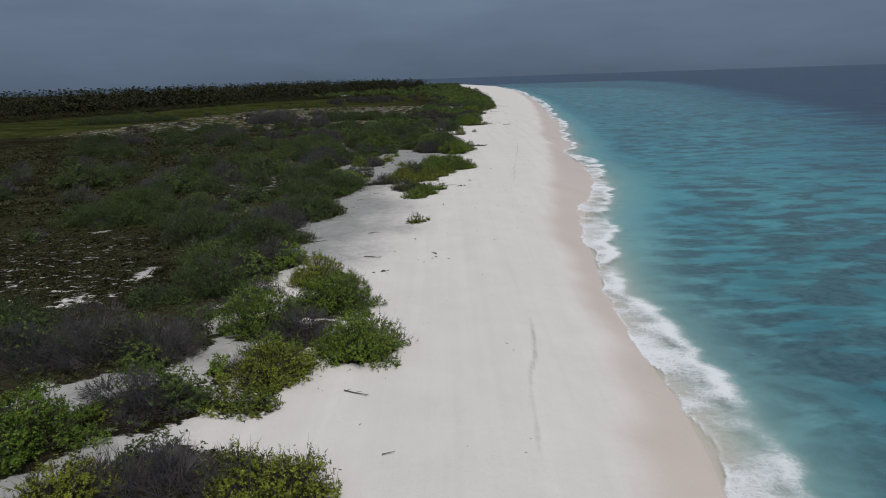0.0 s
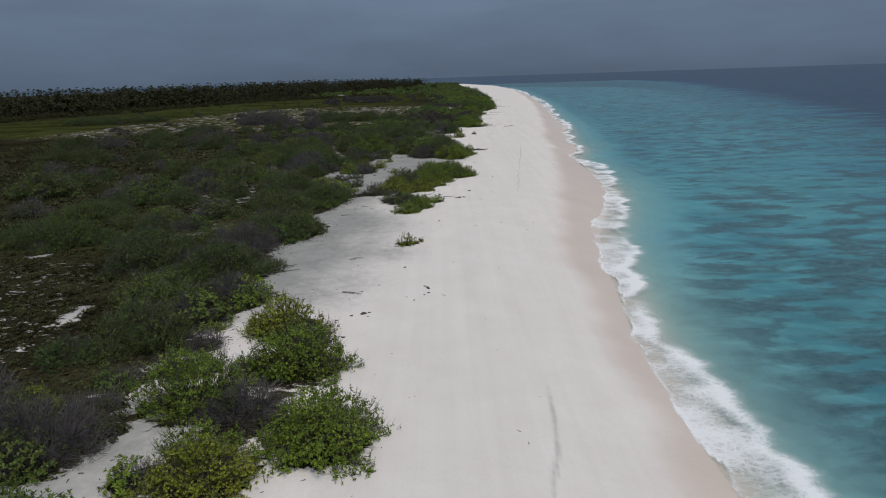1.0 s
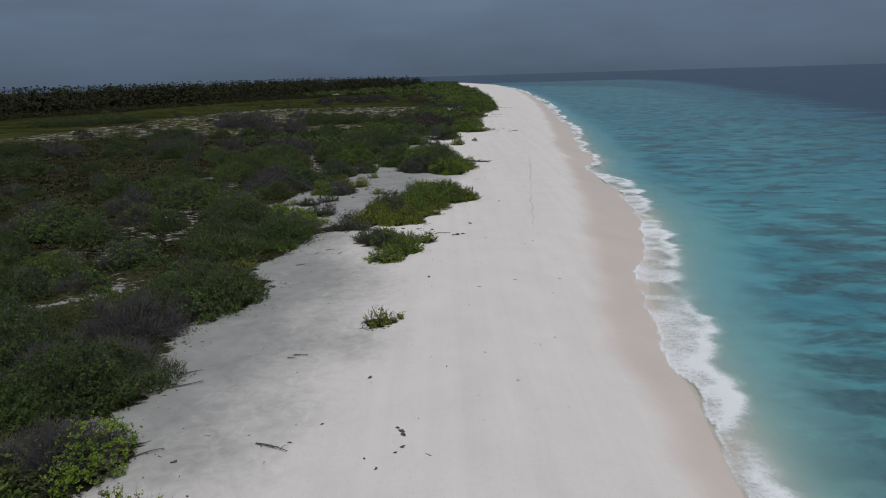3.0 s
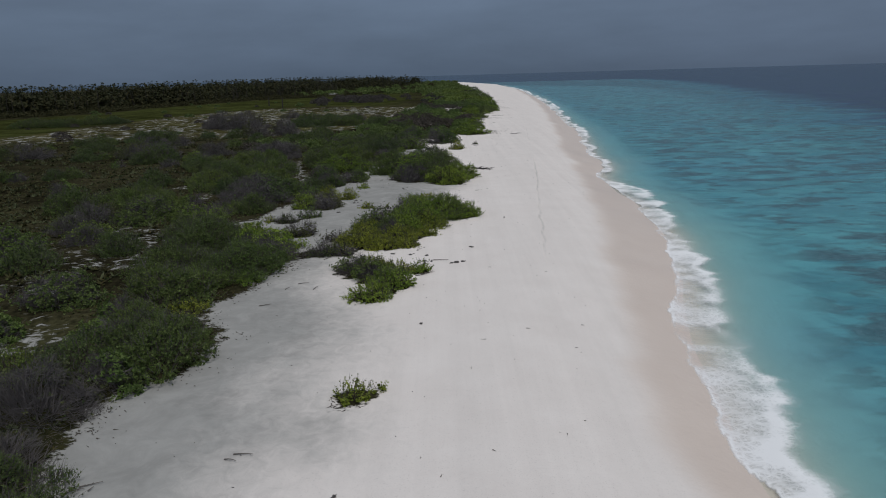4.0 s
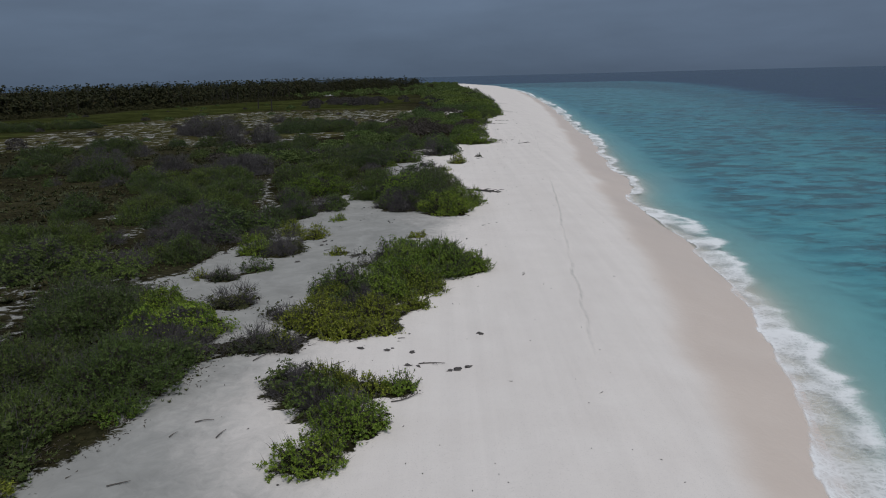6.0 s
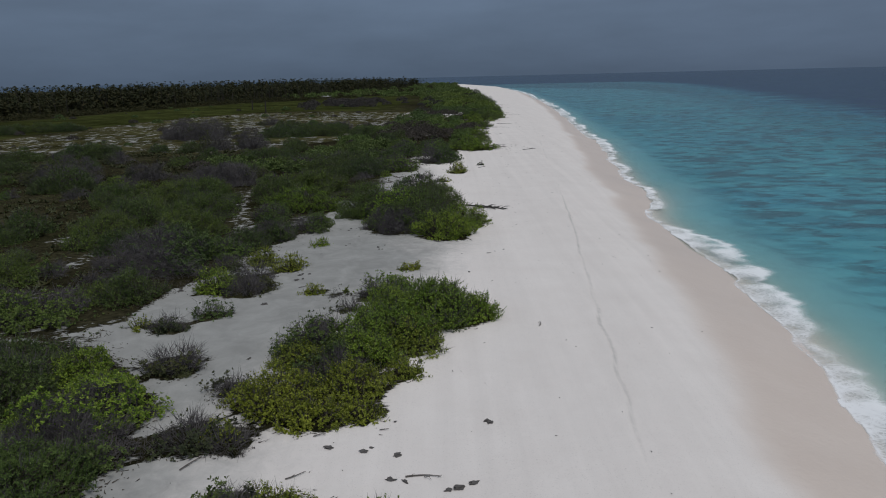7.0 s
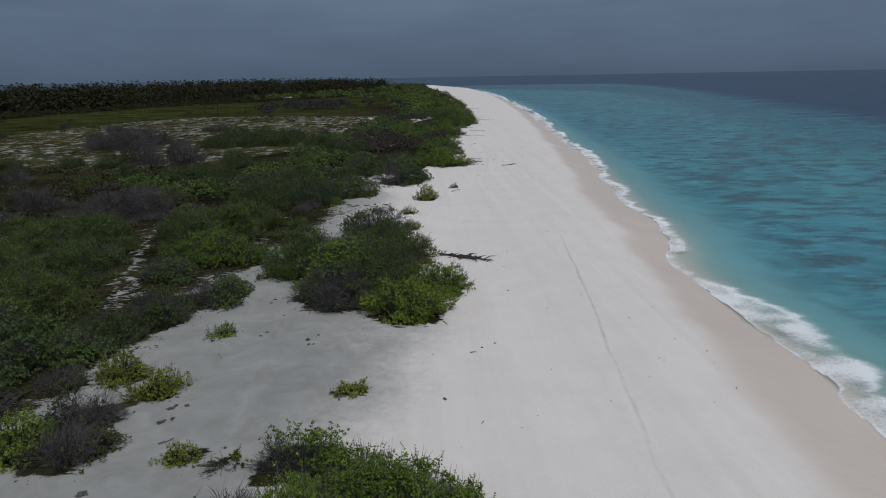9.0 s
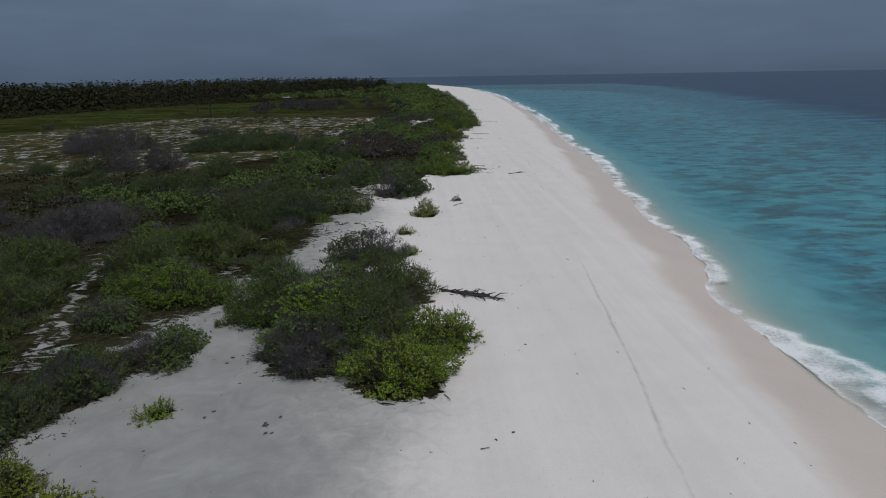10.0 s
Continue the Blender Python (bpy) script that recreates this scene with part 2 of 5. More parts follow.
def leaf_material(name, dark, light, tip, gloss=0.6):
    m, t = material(name)
    geo = node(t, "ShaderNodeNewGeometry")
    rnd = geo.outputs["Random Per Island"]
    big = noise_of(t, plan_place(t), 1.3, 3.0)
    obj = node(t, "ShaderNodeObjectInfo").outputs["Random"]
    c = mix(t, ramp(t, big, [(0.32, 0.0), (0.68, 1.0)]), dark, light)
    c = mix(t, calc(t, "MULTIPLY", calc(t, "POWER", rnd, 3.0), 0.6), c, tip)
    c = mix(t, 1.0, c, ramp(t, noise_of(t, plan_place(t), 8.5, 3.0, 0.6), [(0.32, 0.60), (0.68, 1.36)]), "MULTIPLY")
    c = mix(t, 1.0, c, ramp(t, obj, [(0.0, (0.82, 0.86, 0.9)), (1.0, (1.15, 1.08, 0.95))]), "MULTIPLY")
    p = node(t, "ShaderNodeBsdfPrincipled", {"Base Color": c, "Roughness": gloss, "Specular IOR Level": 0.15})
    tr = node(t, "ShaderNodeBsdfTranslucent", {0: c})
    finish(t, node(t, "ShaderNodeMixShader", {0: 0.26, 1: p.outputs[0], 2: tr.outputs[0]}).outputs[0])
    return m


def bark_material(name, dark, light, scale=12.0):
    m, t = material(name)
    geo = node(t, "ShaderNodeNewGeometry")
    n = noise_of(t, plan_place(t), scale, 4.0, 0.6)
    c = mix(t, calc(t, "ADD", calc(t, "MULTIPLY", n, 0.6), calc(t, "MULTIPLY", geo.outputs["Random Per Island"], 0.4)), dark, light)
    finish(t, node(t, "ShaderNodeBsdfPrincipled", {"Base Color": c, "Roughness": 0.85, "Normal": bump(t, n, 0.4, 0.01)}).outputs[0])
    return m


GROUND, WATER, FOAM = ground_material(), water_material(), foam_material()
LEAF = {
    "N": leaf_material("beach_shrub_leaf", (0.076, 0.142, 0.021), (0.195, 0.295, 0.042), (0.40, 0.47, 0.09)),
    "Y": leaf_material("yellow_green_leaf", (0.090, 0.130, 0.017), (0.240, 0.288, 0.041), (0.47, 0.49, 0.10)),
    "B": leaf_material("fresh_green_leaf", (0.085, 0.150, 0.026), (0.190, 0.285, 0.050), (0.34, 0.42, 0.085)),
    "D": leaf_material("dark_scrub_leaf", (0.040, 0.070, 0.023), (0.120, 0.172, 0.053), (0.18, 0.215, 0.088), 0.65),
    "O": leaf_material("olive_scrub_leaf", (0.054, 0.092, 0.024), (0.150, 0.212, 0.053), (0.20, 0.245, 0.08), 0.65),
    "G": leaf_material("grey_green_leaf", (0.050, 0.062, 0.032), (0.085, 0.098, 0.045), (0.15, 0.15, 0.08), 0.7),
    # dry understory colour with the wood's shade put in; heath tufts share it
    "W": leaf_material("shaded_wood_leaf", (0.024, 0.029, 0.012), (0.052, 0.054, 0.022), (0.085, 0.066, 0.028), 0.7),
    "P": leaf_material("far_grey_twig", (0.040, 0.037, 0.036), (0.085, 0.079, 0.077), (0.12, 0.11, 0.105), 0.85),
    "S": leaf_material("dry_herb_leaf", (0.042, 0.038, 0.018), (0.095, 0.086, 0.036), (0.17, 0.15, 0.07), 0.8),
}
TWIG = bark_material("grey_dead_twig", (0.020, 0.017, 0.018), (0.135, 0.123, 0.123))
BARK = bark_material("brown_bark", (0.035, 0.028, 0.020), (0.09, 0.075, 0.058))
DEADWOOD = bark_material("dark_wet_deadwood", (0.014, 0.012, 0.011), (0.050, 0.043, 0.038))
DRIFT = bark_material("weathered_driftwood", (0.035, 0.030, 0.027), (0.12, 0.105, 0.092))
STONE = bark_material("dark_weathered_rock", (0.035, 0.033, 0.031), (0.11, 0.10, 0.095), 6.0)
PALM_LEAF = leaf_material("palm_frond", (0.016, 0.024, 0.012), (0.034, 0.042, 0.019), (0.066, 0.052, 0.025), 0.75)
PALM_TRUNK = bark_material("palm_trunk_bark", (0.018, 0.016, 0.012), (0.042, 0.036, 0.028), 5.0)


# ---- plan: coast lines and ground height ----
SHORE = np.array([(-400, -8), (-30, 6.4), (0, 7.5), (16, 8.1), (29, 8.6), (39, 10.0), (46, 10.9), (55, 12.1), (61, 13.3), (72, 16.3), (80, 18.3), (88, 18.8), (96, 18.7), (105, 19.5), (113, 21.6), (120, 22.6),
                  (136, 24.7), (155, 27.6), (197, 32.0), (263, 38.8), (328, 44.5), (470, 53.0), (620, 55.0), (780, 34.0), (900, -60.0), (960, -300.0), (1000, -9000.0)])
SCRUB = np.array([(-400, -30), (0, -13.5), (15, -13.5), (20, -15.5), (23, -14.5), (26, -12.5), (29, -11.4), (36, -9.9), (40, -9.6), (46, -11.2), (50, -10.4), (52, -8.9), (55, -8.8), (56.5, -10.2), (58.5, -10.8), (60.3, -10.2), (61.6, -9.5), (64, -8.3), (67, -8.6), (71, -10.3), (73, -11.2), (75, -12.6), (77, -13.8), (80, -13.8), (83.5, -13.0), (87, -11.2),
                  (91, -10.2), (96, -9.5), (104, -8.0), (109, -6.4), (118, -4.6), (128, -5.2), (133, -2.2), (138, -0.8), (143, 3.4), (146, 8.3), (150, 7.8), (154, 5.4), (158, 8.2), (173, 8.8), (190, 11.4), (204, 12.4), (230, 16.6), (245, 17.6), (290, 18.8), (343, 19.4), (480, 21.0), (600, 19.0)])
GREY_EDGE = np.array([(30, -5.5), (38, -4.2), (46, -3.4), (50, -3.4), (54, -2.4), (60, -3.6), (64, -5.0), (70, -4.0), (77, -2.2), (83, 0.8), (88, 2.4), (93, 2.6), (98, 0.8), (110, -1), (126, -0.8), (140, -3), (160, -10)])
THICKET = np.array([(-400, -175), (150, -162), (235, -141), (262, -122), (320, -106), (345, -94), (375, -62), (400, -36), (600, 0)])  # edge of the dark thicket before the palms
PALM_EDGE = np.array([(-400, -190), (150, -170), (230, -155), (272, -137), (334, -110), (441, -77), (560, -40), (700, -10)])


def along(line, y):
    return np.interp(y, line[:, 0], line[:, 1])


def smooth(v, lo, hi):
    k = np.clip((v - lo) / (hi - lo), 0, 1)
    return k * k * (3 - 2 * k)


def wobble(x, y, size, seed=0):
    """Smooth lattice noise between -1 and 1."""
    x, y = np.asarray(x, float) / size + 17.3 * seed, np.asarray(y, float) / size - 9.1 * seed
    i, j = np.floor(x), np.floor(y)
    u, v = x - i, y - j
    u, v = u * u * (3 - 2 * u), v * v * (3 - 2 * v)

    def h(a, b):
        s = np.sin(a * 127.1 + b * 311.7 + seed * 74.7) * 43758.5453
        return (s - np.floor(s)) * 2 - 1
    return (h(i, j) * (1 - u) + h(i + 1, j) * u) * (1 - v) + (h(i, j + 1) * (1 - u) + h(i + 1, j + 1) * u) * v


def shore(y):
    return along(SHORE, y) + np.where(np.asarray(y) < 600, 0.25 * wobble(y, 0 * np.asarray(y, float), 3.1, 5) + 0.7 * wobble(y, 0 * np.asarray(y, float), 9.0, 6), 0)


def scarp_at(y):
    """x of the low scarp that an old tide cut into the berm."""
    return np.interp(y, [15, 20, 27, 60, 82, 90, 100, 112, 150, 200], [2.4, 2.7, 3.6, 6.2, 8.7, 9.8, 11.1, 12.4, 16.4, 21.5]) + 0.12 * wobble(y, 0 * y, 1.7, 8)


def scarp_on(y):
    """Where along the beach the scarp stands."""
    return np.maximum(smooth(y, 16, 19) * smooth(y, 31, 27), np.maximum(smooth(y, 62, 70) * smooth(y, 118, 108), 0.8 * smooth(y, 122, 130) * smooth(y, 240, 200)))


def ground_z(x, y):
    x, y = np.asarray(x, float), np.asarray(y, float)
    u = shore(y) - x
    face = 1.75 * (1 - (1 - np.clip(u / 9.0, 0, 1)) ** 1.7)
    dune = 0.15 * smooth(u, 9, 20) + 0.045 * wobble(x, y, 9.0, 1) * smooth(u, 8, 15) + 0.008 * wobble(x, y, 2.2, 2) * smooth(u, 8, 15)
    hummock = 0.16 * np.abs(wobble(x, y, 1.6, 3)) * smooth(along(SCRUB, y) - x, -0.5, 3)
    bed = -np.clip(-u, 0, None) * 0.22
    bed = np.where(bed < -2.2, -2.2 + (bed + 2.2) * 0.15, bed)
    bed = np.maximum(bed, -9.0) + 0.2 * wobble(x, y, 3.0, 4) * smooth(-u, 4, 12)
    on = scarp_on(y)
    cut = 0.08 * on * smooth(scarp_at(y) - x, -0.1, 0.1) * smooth(x - scarp_at(y), -6.0, -0.5)
    return np.where(u > 0, face + dune + hummock + cut, bed)


def graded(dense, lo, hi):
    """Coordinates: the dense ones, then ever wider steps out to lo and hi."""
    a = list(dense)
    s = a[1] - a[0]
    while a[0] > lo:
        s *= 1.09
        a.insert(0, a[0] - s)
    s = a[-1] - a[-2]
    while a[-1] < hi:
        s *= 1.06
        a.append(a[-1] + s)
    return np.array(a)


def grid_mesh(name, X, Y, Z, mat, attrs):
    ny, nx = X.shape
    me = bpy.data.meshes.new(name)
    idx = np.arange(nx * ny).reshape(ny, nx)
    quads = np.stack([idx[:-1, :-1], idx[:-1, 1:], idx[1:, 1:], idx[1:, :-1]], -1).reshape(-1, 4)
    me.from_pydata(np.stack([X, Y, Z], -1).reshape(-1, 3).tolist(), [], quads.tolist())
    for key, val in attrs.items():
        me.attributes.new(key, "FLOAT", "POINT").data.foreach_set("value", np.ascontiguousarray(val, np.float32).ravel())
    me.shade_smooth()
    me.materials.append(mat)
    return new(name, me)


gx = graded(np.concatenate([np.arange(-46, 0, 0.8), np.arange(0, 2, 0.25), np.arange(2, 13, 0.11), np.arange(13, 19, 0.25), np.arange(19, 60, 0.6)]), -6500, 6500)
gy = graded(np.arange(3, 172, 0.75), -3000, 1500)
GX, GY = np.meshgrid(gx, gy)
GU = shore(GY) - GX
inland = along(SCRUB, GY) - GX
field_top = np.interp(GX, [-130, -93, -87, -76, -60, -33, -3], [128, 150, 190, 245, 266, 262, 252]) + 3 * wobble(GX, GY, 14.0, 14)
field_low = np.interp(GX, [-78, -58, -43, -38, -30, -22, -14, -1], [147, 151, 149, 146, 153, 156, 170, 184]) + 2 * wobble(GX, GY, 6.0, 24)
clearing = smooth(field_top - GY, -2, 4) * smooth(GY - field_low, -1.5, 2) * smooth(GX, -97, -90) * smooth(along(SCRUB, GY) - GX, 8, 14)
heath = smooth(GX, -75, -66) * smooth(inland, 18, 24) * smooth(GY, 84, 94) * smooth(field_low - GY, -1, 3)
ragged = 3.5 * wobble(GX, GY, 8.0, 32)
brown = smooth(GX + ragged, -41, -34) * smooth(GX + ragged, -12, -18) * smooth(GY + ragged, 25, 32) * smooth(GY + ragged, 55, 47)
sandy = smooth(wobble(GX, GY, 9.0, 11) + 0.5 * wobble(GX, GY, 3.5, 12), 0.12, 0.65) * smooth(inland, 34, 10)
STRIPS = [(-13.4, 96.3, -16.2, 104.6, 1.5), (-16.2, 104.6, -18.4, 114.8, 1.3), (-10.2, 111.7, -7.6, 105.9, 1.1), (-28.5, 110.9, -25.5, 112.7, 1.3), (-26.3, 95.0, -20.5, 94.9, 1.1),
          (-20.8, 69.2, -20.0, 74.0, 1.1), (-20.1, 52.6, -16.0, 54.7, 1.1), (-16.5, 55.0, -21.1, 61.4, 1.1), (-25.4, 50.5, -24.0, 54.0, 1.1), (-21.5, 88.0, -22.1, 94.0, 1.0), (-17.6, 31.1, -18.2, 38.5, 0.34), (-30.5, 48.2, -26.6, 48.2, 0.34), (-26.6, 48.2, -24.2, 53.8, 0.34)]


def bare(x, y):
    """How far inside one of the bare sand strips among the scrub: 1 in its middle, 0 outside."""
    best = 0 * np.asarray(x, float)
    for x0, y0, x1, y1, wide in STRIPS:
        k = np.clip(((x - x0) * (x1 - x0) + (y - y0) * (y1 - y0)) / ((x1 - x0) ** 2 + (y1 - y0) ** 2), 0, 1)
        best = np.maximum(best, smooth(np.hypot(x - x0 - k * (x1 - x0), y - y0 - k * (y1 - y0)) + 0.5 * wobble(x, y, 1.3, 91), 1.5 * wide, 0.4 * wide))
    return best


track = np.exp(-((GY - field_top - 2.0) / 2.2) ** 2) * smooth(GX, -125, -115) * smooth(GX, -74, -80)
road_x = -66 - 0.185 * (GY - 440)  # a pale sand road cut through the thicket
road = smooth(np.abs(GX - road_x), 3.0, 1.4) * smooth(GY, 425, 435)
open_sand = np.minimum(1 - 0.42 * sandy * (1 - heath), 1 - 0.46 * bare(GX, GY))
veg = smooth(inland + 1.1 * wobble(GX, GY, 2.4, 13), -1.0, 2.4) * (open_sand - (0.40 + 0.08 * wobble(GX, GY, 11.0, 25)) * clearing - 0.36 * brown) * (1 - 0.42 * track) * (1 - 0.9 * road)
lush = 0.30 + 0.62 * smooth(GY - field_top, 0, 6) * smooth(GX, -5, -30) * smooth(GX - along(THICKET, GY), -3, 4) - 0.5 * brown - 0.35 * heath + 0.1 * clearing + 0.25 * wobble(GX, GY, 18.0, 17) - 0.3 * smooth(along(PALM_EDGE, GY) - GX, 0, 20)
greyness = smooth(along(GREY_EDGE, GY) + 1.3 * wobble(GX, GY, 4.5, 15) + 0.6 * wobble(GX, GY, 1.7, 19) - GX, -4.5, 6.5) * smooth(GY, 28, 44)
greyness = np.maximum(greyness, 0.75 * smooth(inland, -8.5, -3) * smooth(GY, 32, 26))
swash_edge = np.interp(GY, [15, 23, 31, 43, 53, 59, 70, 78, 88, 98, 105, 112, 119, 125, 145, 166, 200], [2.6, 2.0, 1.3, 1.7, 3.0, 3.0, 4.8, 5.2, 4.5, 3.5, 2.7, 3.0, 4.6, 3.8, 3.5, 4.0, 3.0])
swash_edge = swash_edge - 0.7 * np.abs(wobble(GY, 0 * GY, 3.4, 26)) + 0.7 * smooth(GY, 112, 125) + 0.35 * wobble(GY, 0 * GY, 5.0, 21) + 0.2 * wobble(GY, 0 * GY, 1.9, 22)
wet = smooth(GU - swash_edge, 2.0, -1.3)
# narrow shade painted into the sand colour at the foot of the scarp
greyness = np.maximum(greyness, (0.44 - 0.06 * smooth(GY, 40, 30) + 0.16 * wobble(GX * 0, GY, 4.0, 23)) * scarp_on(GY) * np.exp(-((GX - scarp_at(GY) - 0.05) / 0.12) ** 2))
reef = smooth(-GU, 2.0 + 4.0 * smooth(GY, 30, 60), 13) * (1 + 0.55 * smooth(GY, 55, 30))
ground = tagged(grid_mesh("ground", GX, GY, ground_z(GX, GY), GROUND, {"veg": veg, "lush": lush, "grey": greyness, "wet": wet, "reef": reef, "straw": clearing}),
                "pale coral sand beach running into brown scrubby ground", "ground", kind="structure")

# the sea: one sheet from the waterline to the horizon
ws = graded(np.arange(-1.2, 40, 0.8), -1.3, 15000)
wy = graded(np.arange(3, 172, 0.8), -3000, 5200)
WS, WY = np.meshgrid(ws, wy)
SX = np.where(WY < 900, shore(np.minimum(WY, 900)), -60)
WX = WS + np.maximum(SX - 0, -6000)
WX = np.where(WY > 900, WX - 6400 * smooth(WY, 880, 1500), WX)
swell = smooth(WS, 3, 25) * (0.10 * wobble(WX * 0.5, WY, 3.0, 31) + 0.05 * wobble(WX, WY, 1.4, 32)) * smooth(WS, 400, 60)
sea = tagged(grid_mesh("water", WX, WY, swell, WATER, {"offshore": np.where(WY > 760, np.maximum(WS, 40 + 100 * smooth(WY, 760, 1000)), WS), "depth": np.where(WY > 800, 90.0, WS - 28 - 0.19 * np.maximum(WY, 60))}),
             "clear turquoise lagoon water darkening to deep blue", "sea", kind="structure")

# surf: broken foam along the waterline
fs = np.arange(-3.0, 5.0, 0.16)
fy = graded(np.arange(8, 150, 0.2), 7.9, 600)
FS, FY = np.meshgrid(fs, fy)
FX = shore(FY) + FS
width = np.interp(FY, [8, 20, 30, 36, 42, 50, 62, 70, 80, 90, 96, 104, 115, 130, 160, 300], [3.0, 3.1, 2.6, 1.4, 1.6, 3.2, 2.8, 2.3, 1.8, 2.0, 2.7, 1.2, 0.9, 1.3, 1.8, 3.2])
edge = -0.15 - 0.8 * smooth(FY, 44, 50) * smooth(FY, 66, 60) + 0.40 * wobble(FY, 0 * FY, 5.0, 41) + 0.30 * wobble(FY, 0 * FY, 1.8, 42) + 0.10 * wobble(FY, 0 * FY, 0.6, 39)
reach = edge + np.maximum(width * (1 + 0.35 * wobble(FY, 0 * FY, 6.5, 43)) + 0.35 * wobble(FY, 0 * FY, 1.7, 44) + 0.30 * wobble(FY + 0.3 * FS, 0 * FY, 0.62, 49), 0.25)
dens = smooth(FS - edge, -0.03, 0.16) * smooth(FS - reach, 0.9, -0.8) * (0.44 + 0.24 * wobble(FX, FY, 2.6, 45) + 0.20 * wobble(FX * 0.6, FY, 0.8, 47))
dens = np.clip(dens + 0.22 * np.exp(-((FS - edge - 0.10) / 0.10) ** 2) + 0.42 * np.exp(-((FS - reach + 0.45) / 0.32) ** 2) * (0.5 + 0.5 * wobble(FX, FY, 2.5, 48)), 0, 1)
FZ = np.maximum(ground_z(FX, FY), 0.02) + 0.007 + 0.007 * dens * (0.6 + 0.4 * wobble(FX, FY, 0.8, 46))
surf = tagged(grid_mesh("surf_foam", FX, FY, FZ, FOAM, {"foam": dens}), "white broken surf foam washing up the sand", "surf", kind="structure")


# ---- plants ----
def part(name, verts, faces, mat, parent, label=""):
    me = bpy.data.meshes.new(name)
    me.from_pydata(np.asarray(verts).tolist(), [], np.asarray(faces).tolist())
    me.materials.append(mat)
    ob = new(name, me)
    ob.parent = parent
    if label:
        ob["label"] = label
    if name in ("branchwork", "brushwood", "canopy", "stemwood"):
        ob["kind"] = "stuff"
    return ob


def unit(v):
    return v / np.maximum(np.linalg.norm(v, axis=-1, keepdims=True), 1e-9)


def leaves(rng, base, axis, count, length, width, spread, curl=0.3, slim=False):
    """Rosettes: count leaves round each base, each a folded kite of two triangles, or one pointed triangle if slim."""
    n = len(base)
    axis = unit(axis + rng.normal(0, 0.25, (n, 3)))
    ref = np.where(np.abs(axis[:, 2:3]) > 0.9, [[1.0, 0, 0]], [[0, 0, 1.0]])
    a = unit(np.cross(axis, ref))
    b = np.cross(axis, a)
    ang = (np.arange(count)[None] + rng.random((n, 1))) * (2 * np.pi / count) + rng.normal(0, 0.25, (n, count))
    out = np.cos(ang)[..., None] * a[:, None] + np.sin(ang)[..., None] * b[:, None]
    tilt = spread * rng.uniform(0.6, 1.3, (n, count, 1))
    way = unit(axis[:, None] * np.cos(tilt) + out * np.sin(tilt))
    side = unit(np.cross(way, axis[:, None] + 1e-3))
    L = length * rng.uniform(0.7, 1.25, (n, count, 1))
    p0 = base[:, None] + 0 * way
    p2 = p0 + way * L + out * L * curl * 0.3
    mid = p0 + way * L * 0.62 + axis[:, None] * L * 0.10
    W = width * rng.uniform(0.75, 1.2, (n, count, 1))
    if slim:
        v = np.stack([p0 + side * W, p2, p0 - side * W], 2).reshape(-1, 3)
        return v, np.arange(len(v)).reshape(-1, 3)
    v = np.stack([p0, mid + side * W, p2, mid - side * W], 2).reshape(-1, 3)
    k = np.arange(n * count)[:, None] * 4
    f = np.concatenate([k + [0, 1, 2], k + [0, 2, 3]], 1).reshape(-1, 3)
    return v, f


def sticks(p, q, r0, r1, rng, bend=0.12, segs=2):
    """Thin three-sided twigs from p to q, bent on the way."""
    n = len(p)
    t = np.linspace(0, 1, segs + 1)
    L = np.linalg.norm(q - p, axis=1, keepdims=True)
    off = rng.normal(0, bend, (n, 3)) * L
    path = p[:, None] * (1 - t)[None, :, None] + q[:, None] * t[None, :, None] + off[:, None] * (np.sin(np.pi * t))[None, :, None]
    way = unit(q - p)
    ref = np.where(np.abs(way[:, 2:3]) > 0.9, [[1.0, 0, 0]], [[0, 0, 1.0]])
    a = unit(np.cross(way, ref))
    b = np.cross(way, a)
    rad = np.broadcast_to(np.asarray(r0, float), (n,))[:, None] * (1 - t)[None] + np.broadcast_to(np.asarray(r1, float), (n,))[:, None] * t[None]
    ang = np.arange(3) * 2 * np.pi / 3
    ring = np.cos(ang)[None, None, :, None] * a[:, None, None] + np.sin(ang)[None, None, :, None] * b[:, None, None]
    v = (path[:, :, None] + ring * rad[:, :, None, None]).reshape(-1, 3)
    faces = []
    for s in range(segs):
        for j in range(3):
            faces.append([s * 3 + j, s * 3 + (j + 1) % 3, (s + 1) * 3 + (j + 1) % 3, (s + 1) * 3 + j])
    f = (np.arange(n)[:, None, None] * (segs + 1) * 3 + np.array(faces)[None]).reshape(-1, 4)
    return v, f


def spikes(p, q, r, rng):
    """Fine pointed twigs, three faces each."""
    n = len(p)
    way = unit(q - p)
    ref = np.where(np.abs(way[:, 2:3]) > 0.9, [[1.0, 0, 0]], [[0, 0, 1.0]])
    a = unit(np.cross(way, ref))
    b = np.cross(way, a)
    ang = np.arange(3) * 2 * np.pi / 3
    ring = p[:, None] + (np.cos(ang)[None, :, None] * a[:, None] + np.sin(ang)[None, :, None] * b[:, None]) * r
    v = np.concatenate([ring, q[:, None]], 1).reshape(-1, 3)
    k = np.arange(n)[:, None] * 4
    return v, np.concatenate([k + [0, 1, 3], k + [1, 2, 3], k + [2, 0, 3]], 1).reshape(-1, 3)


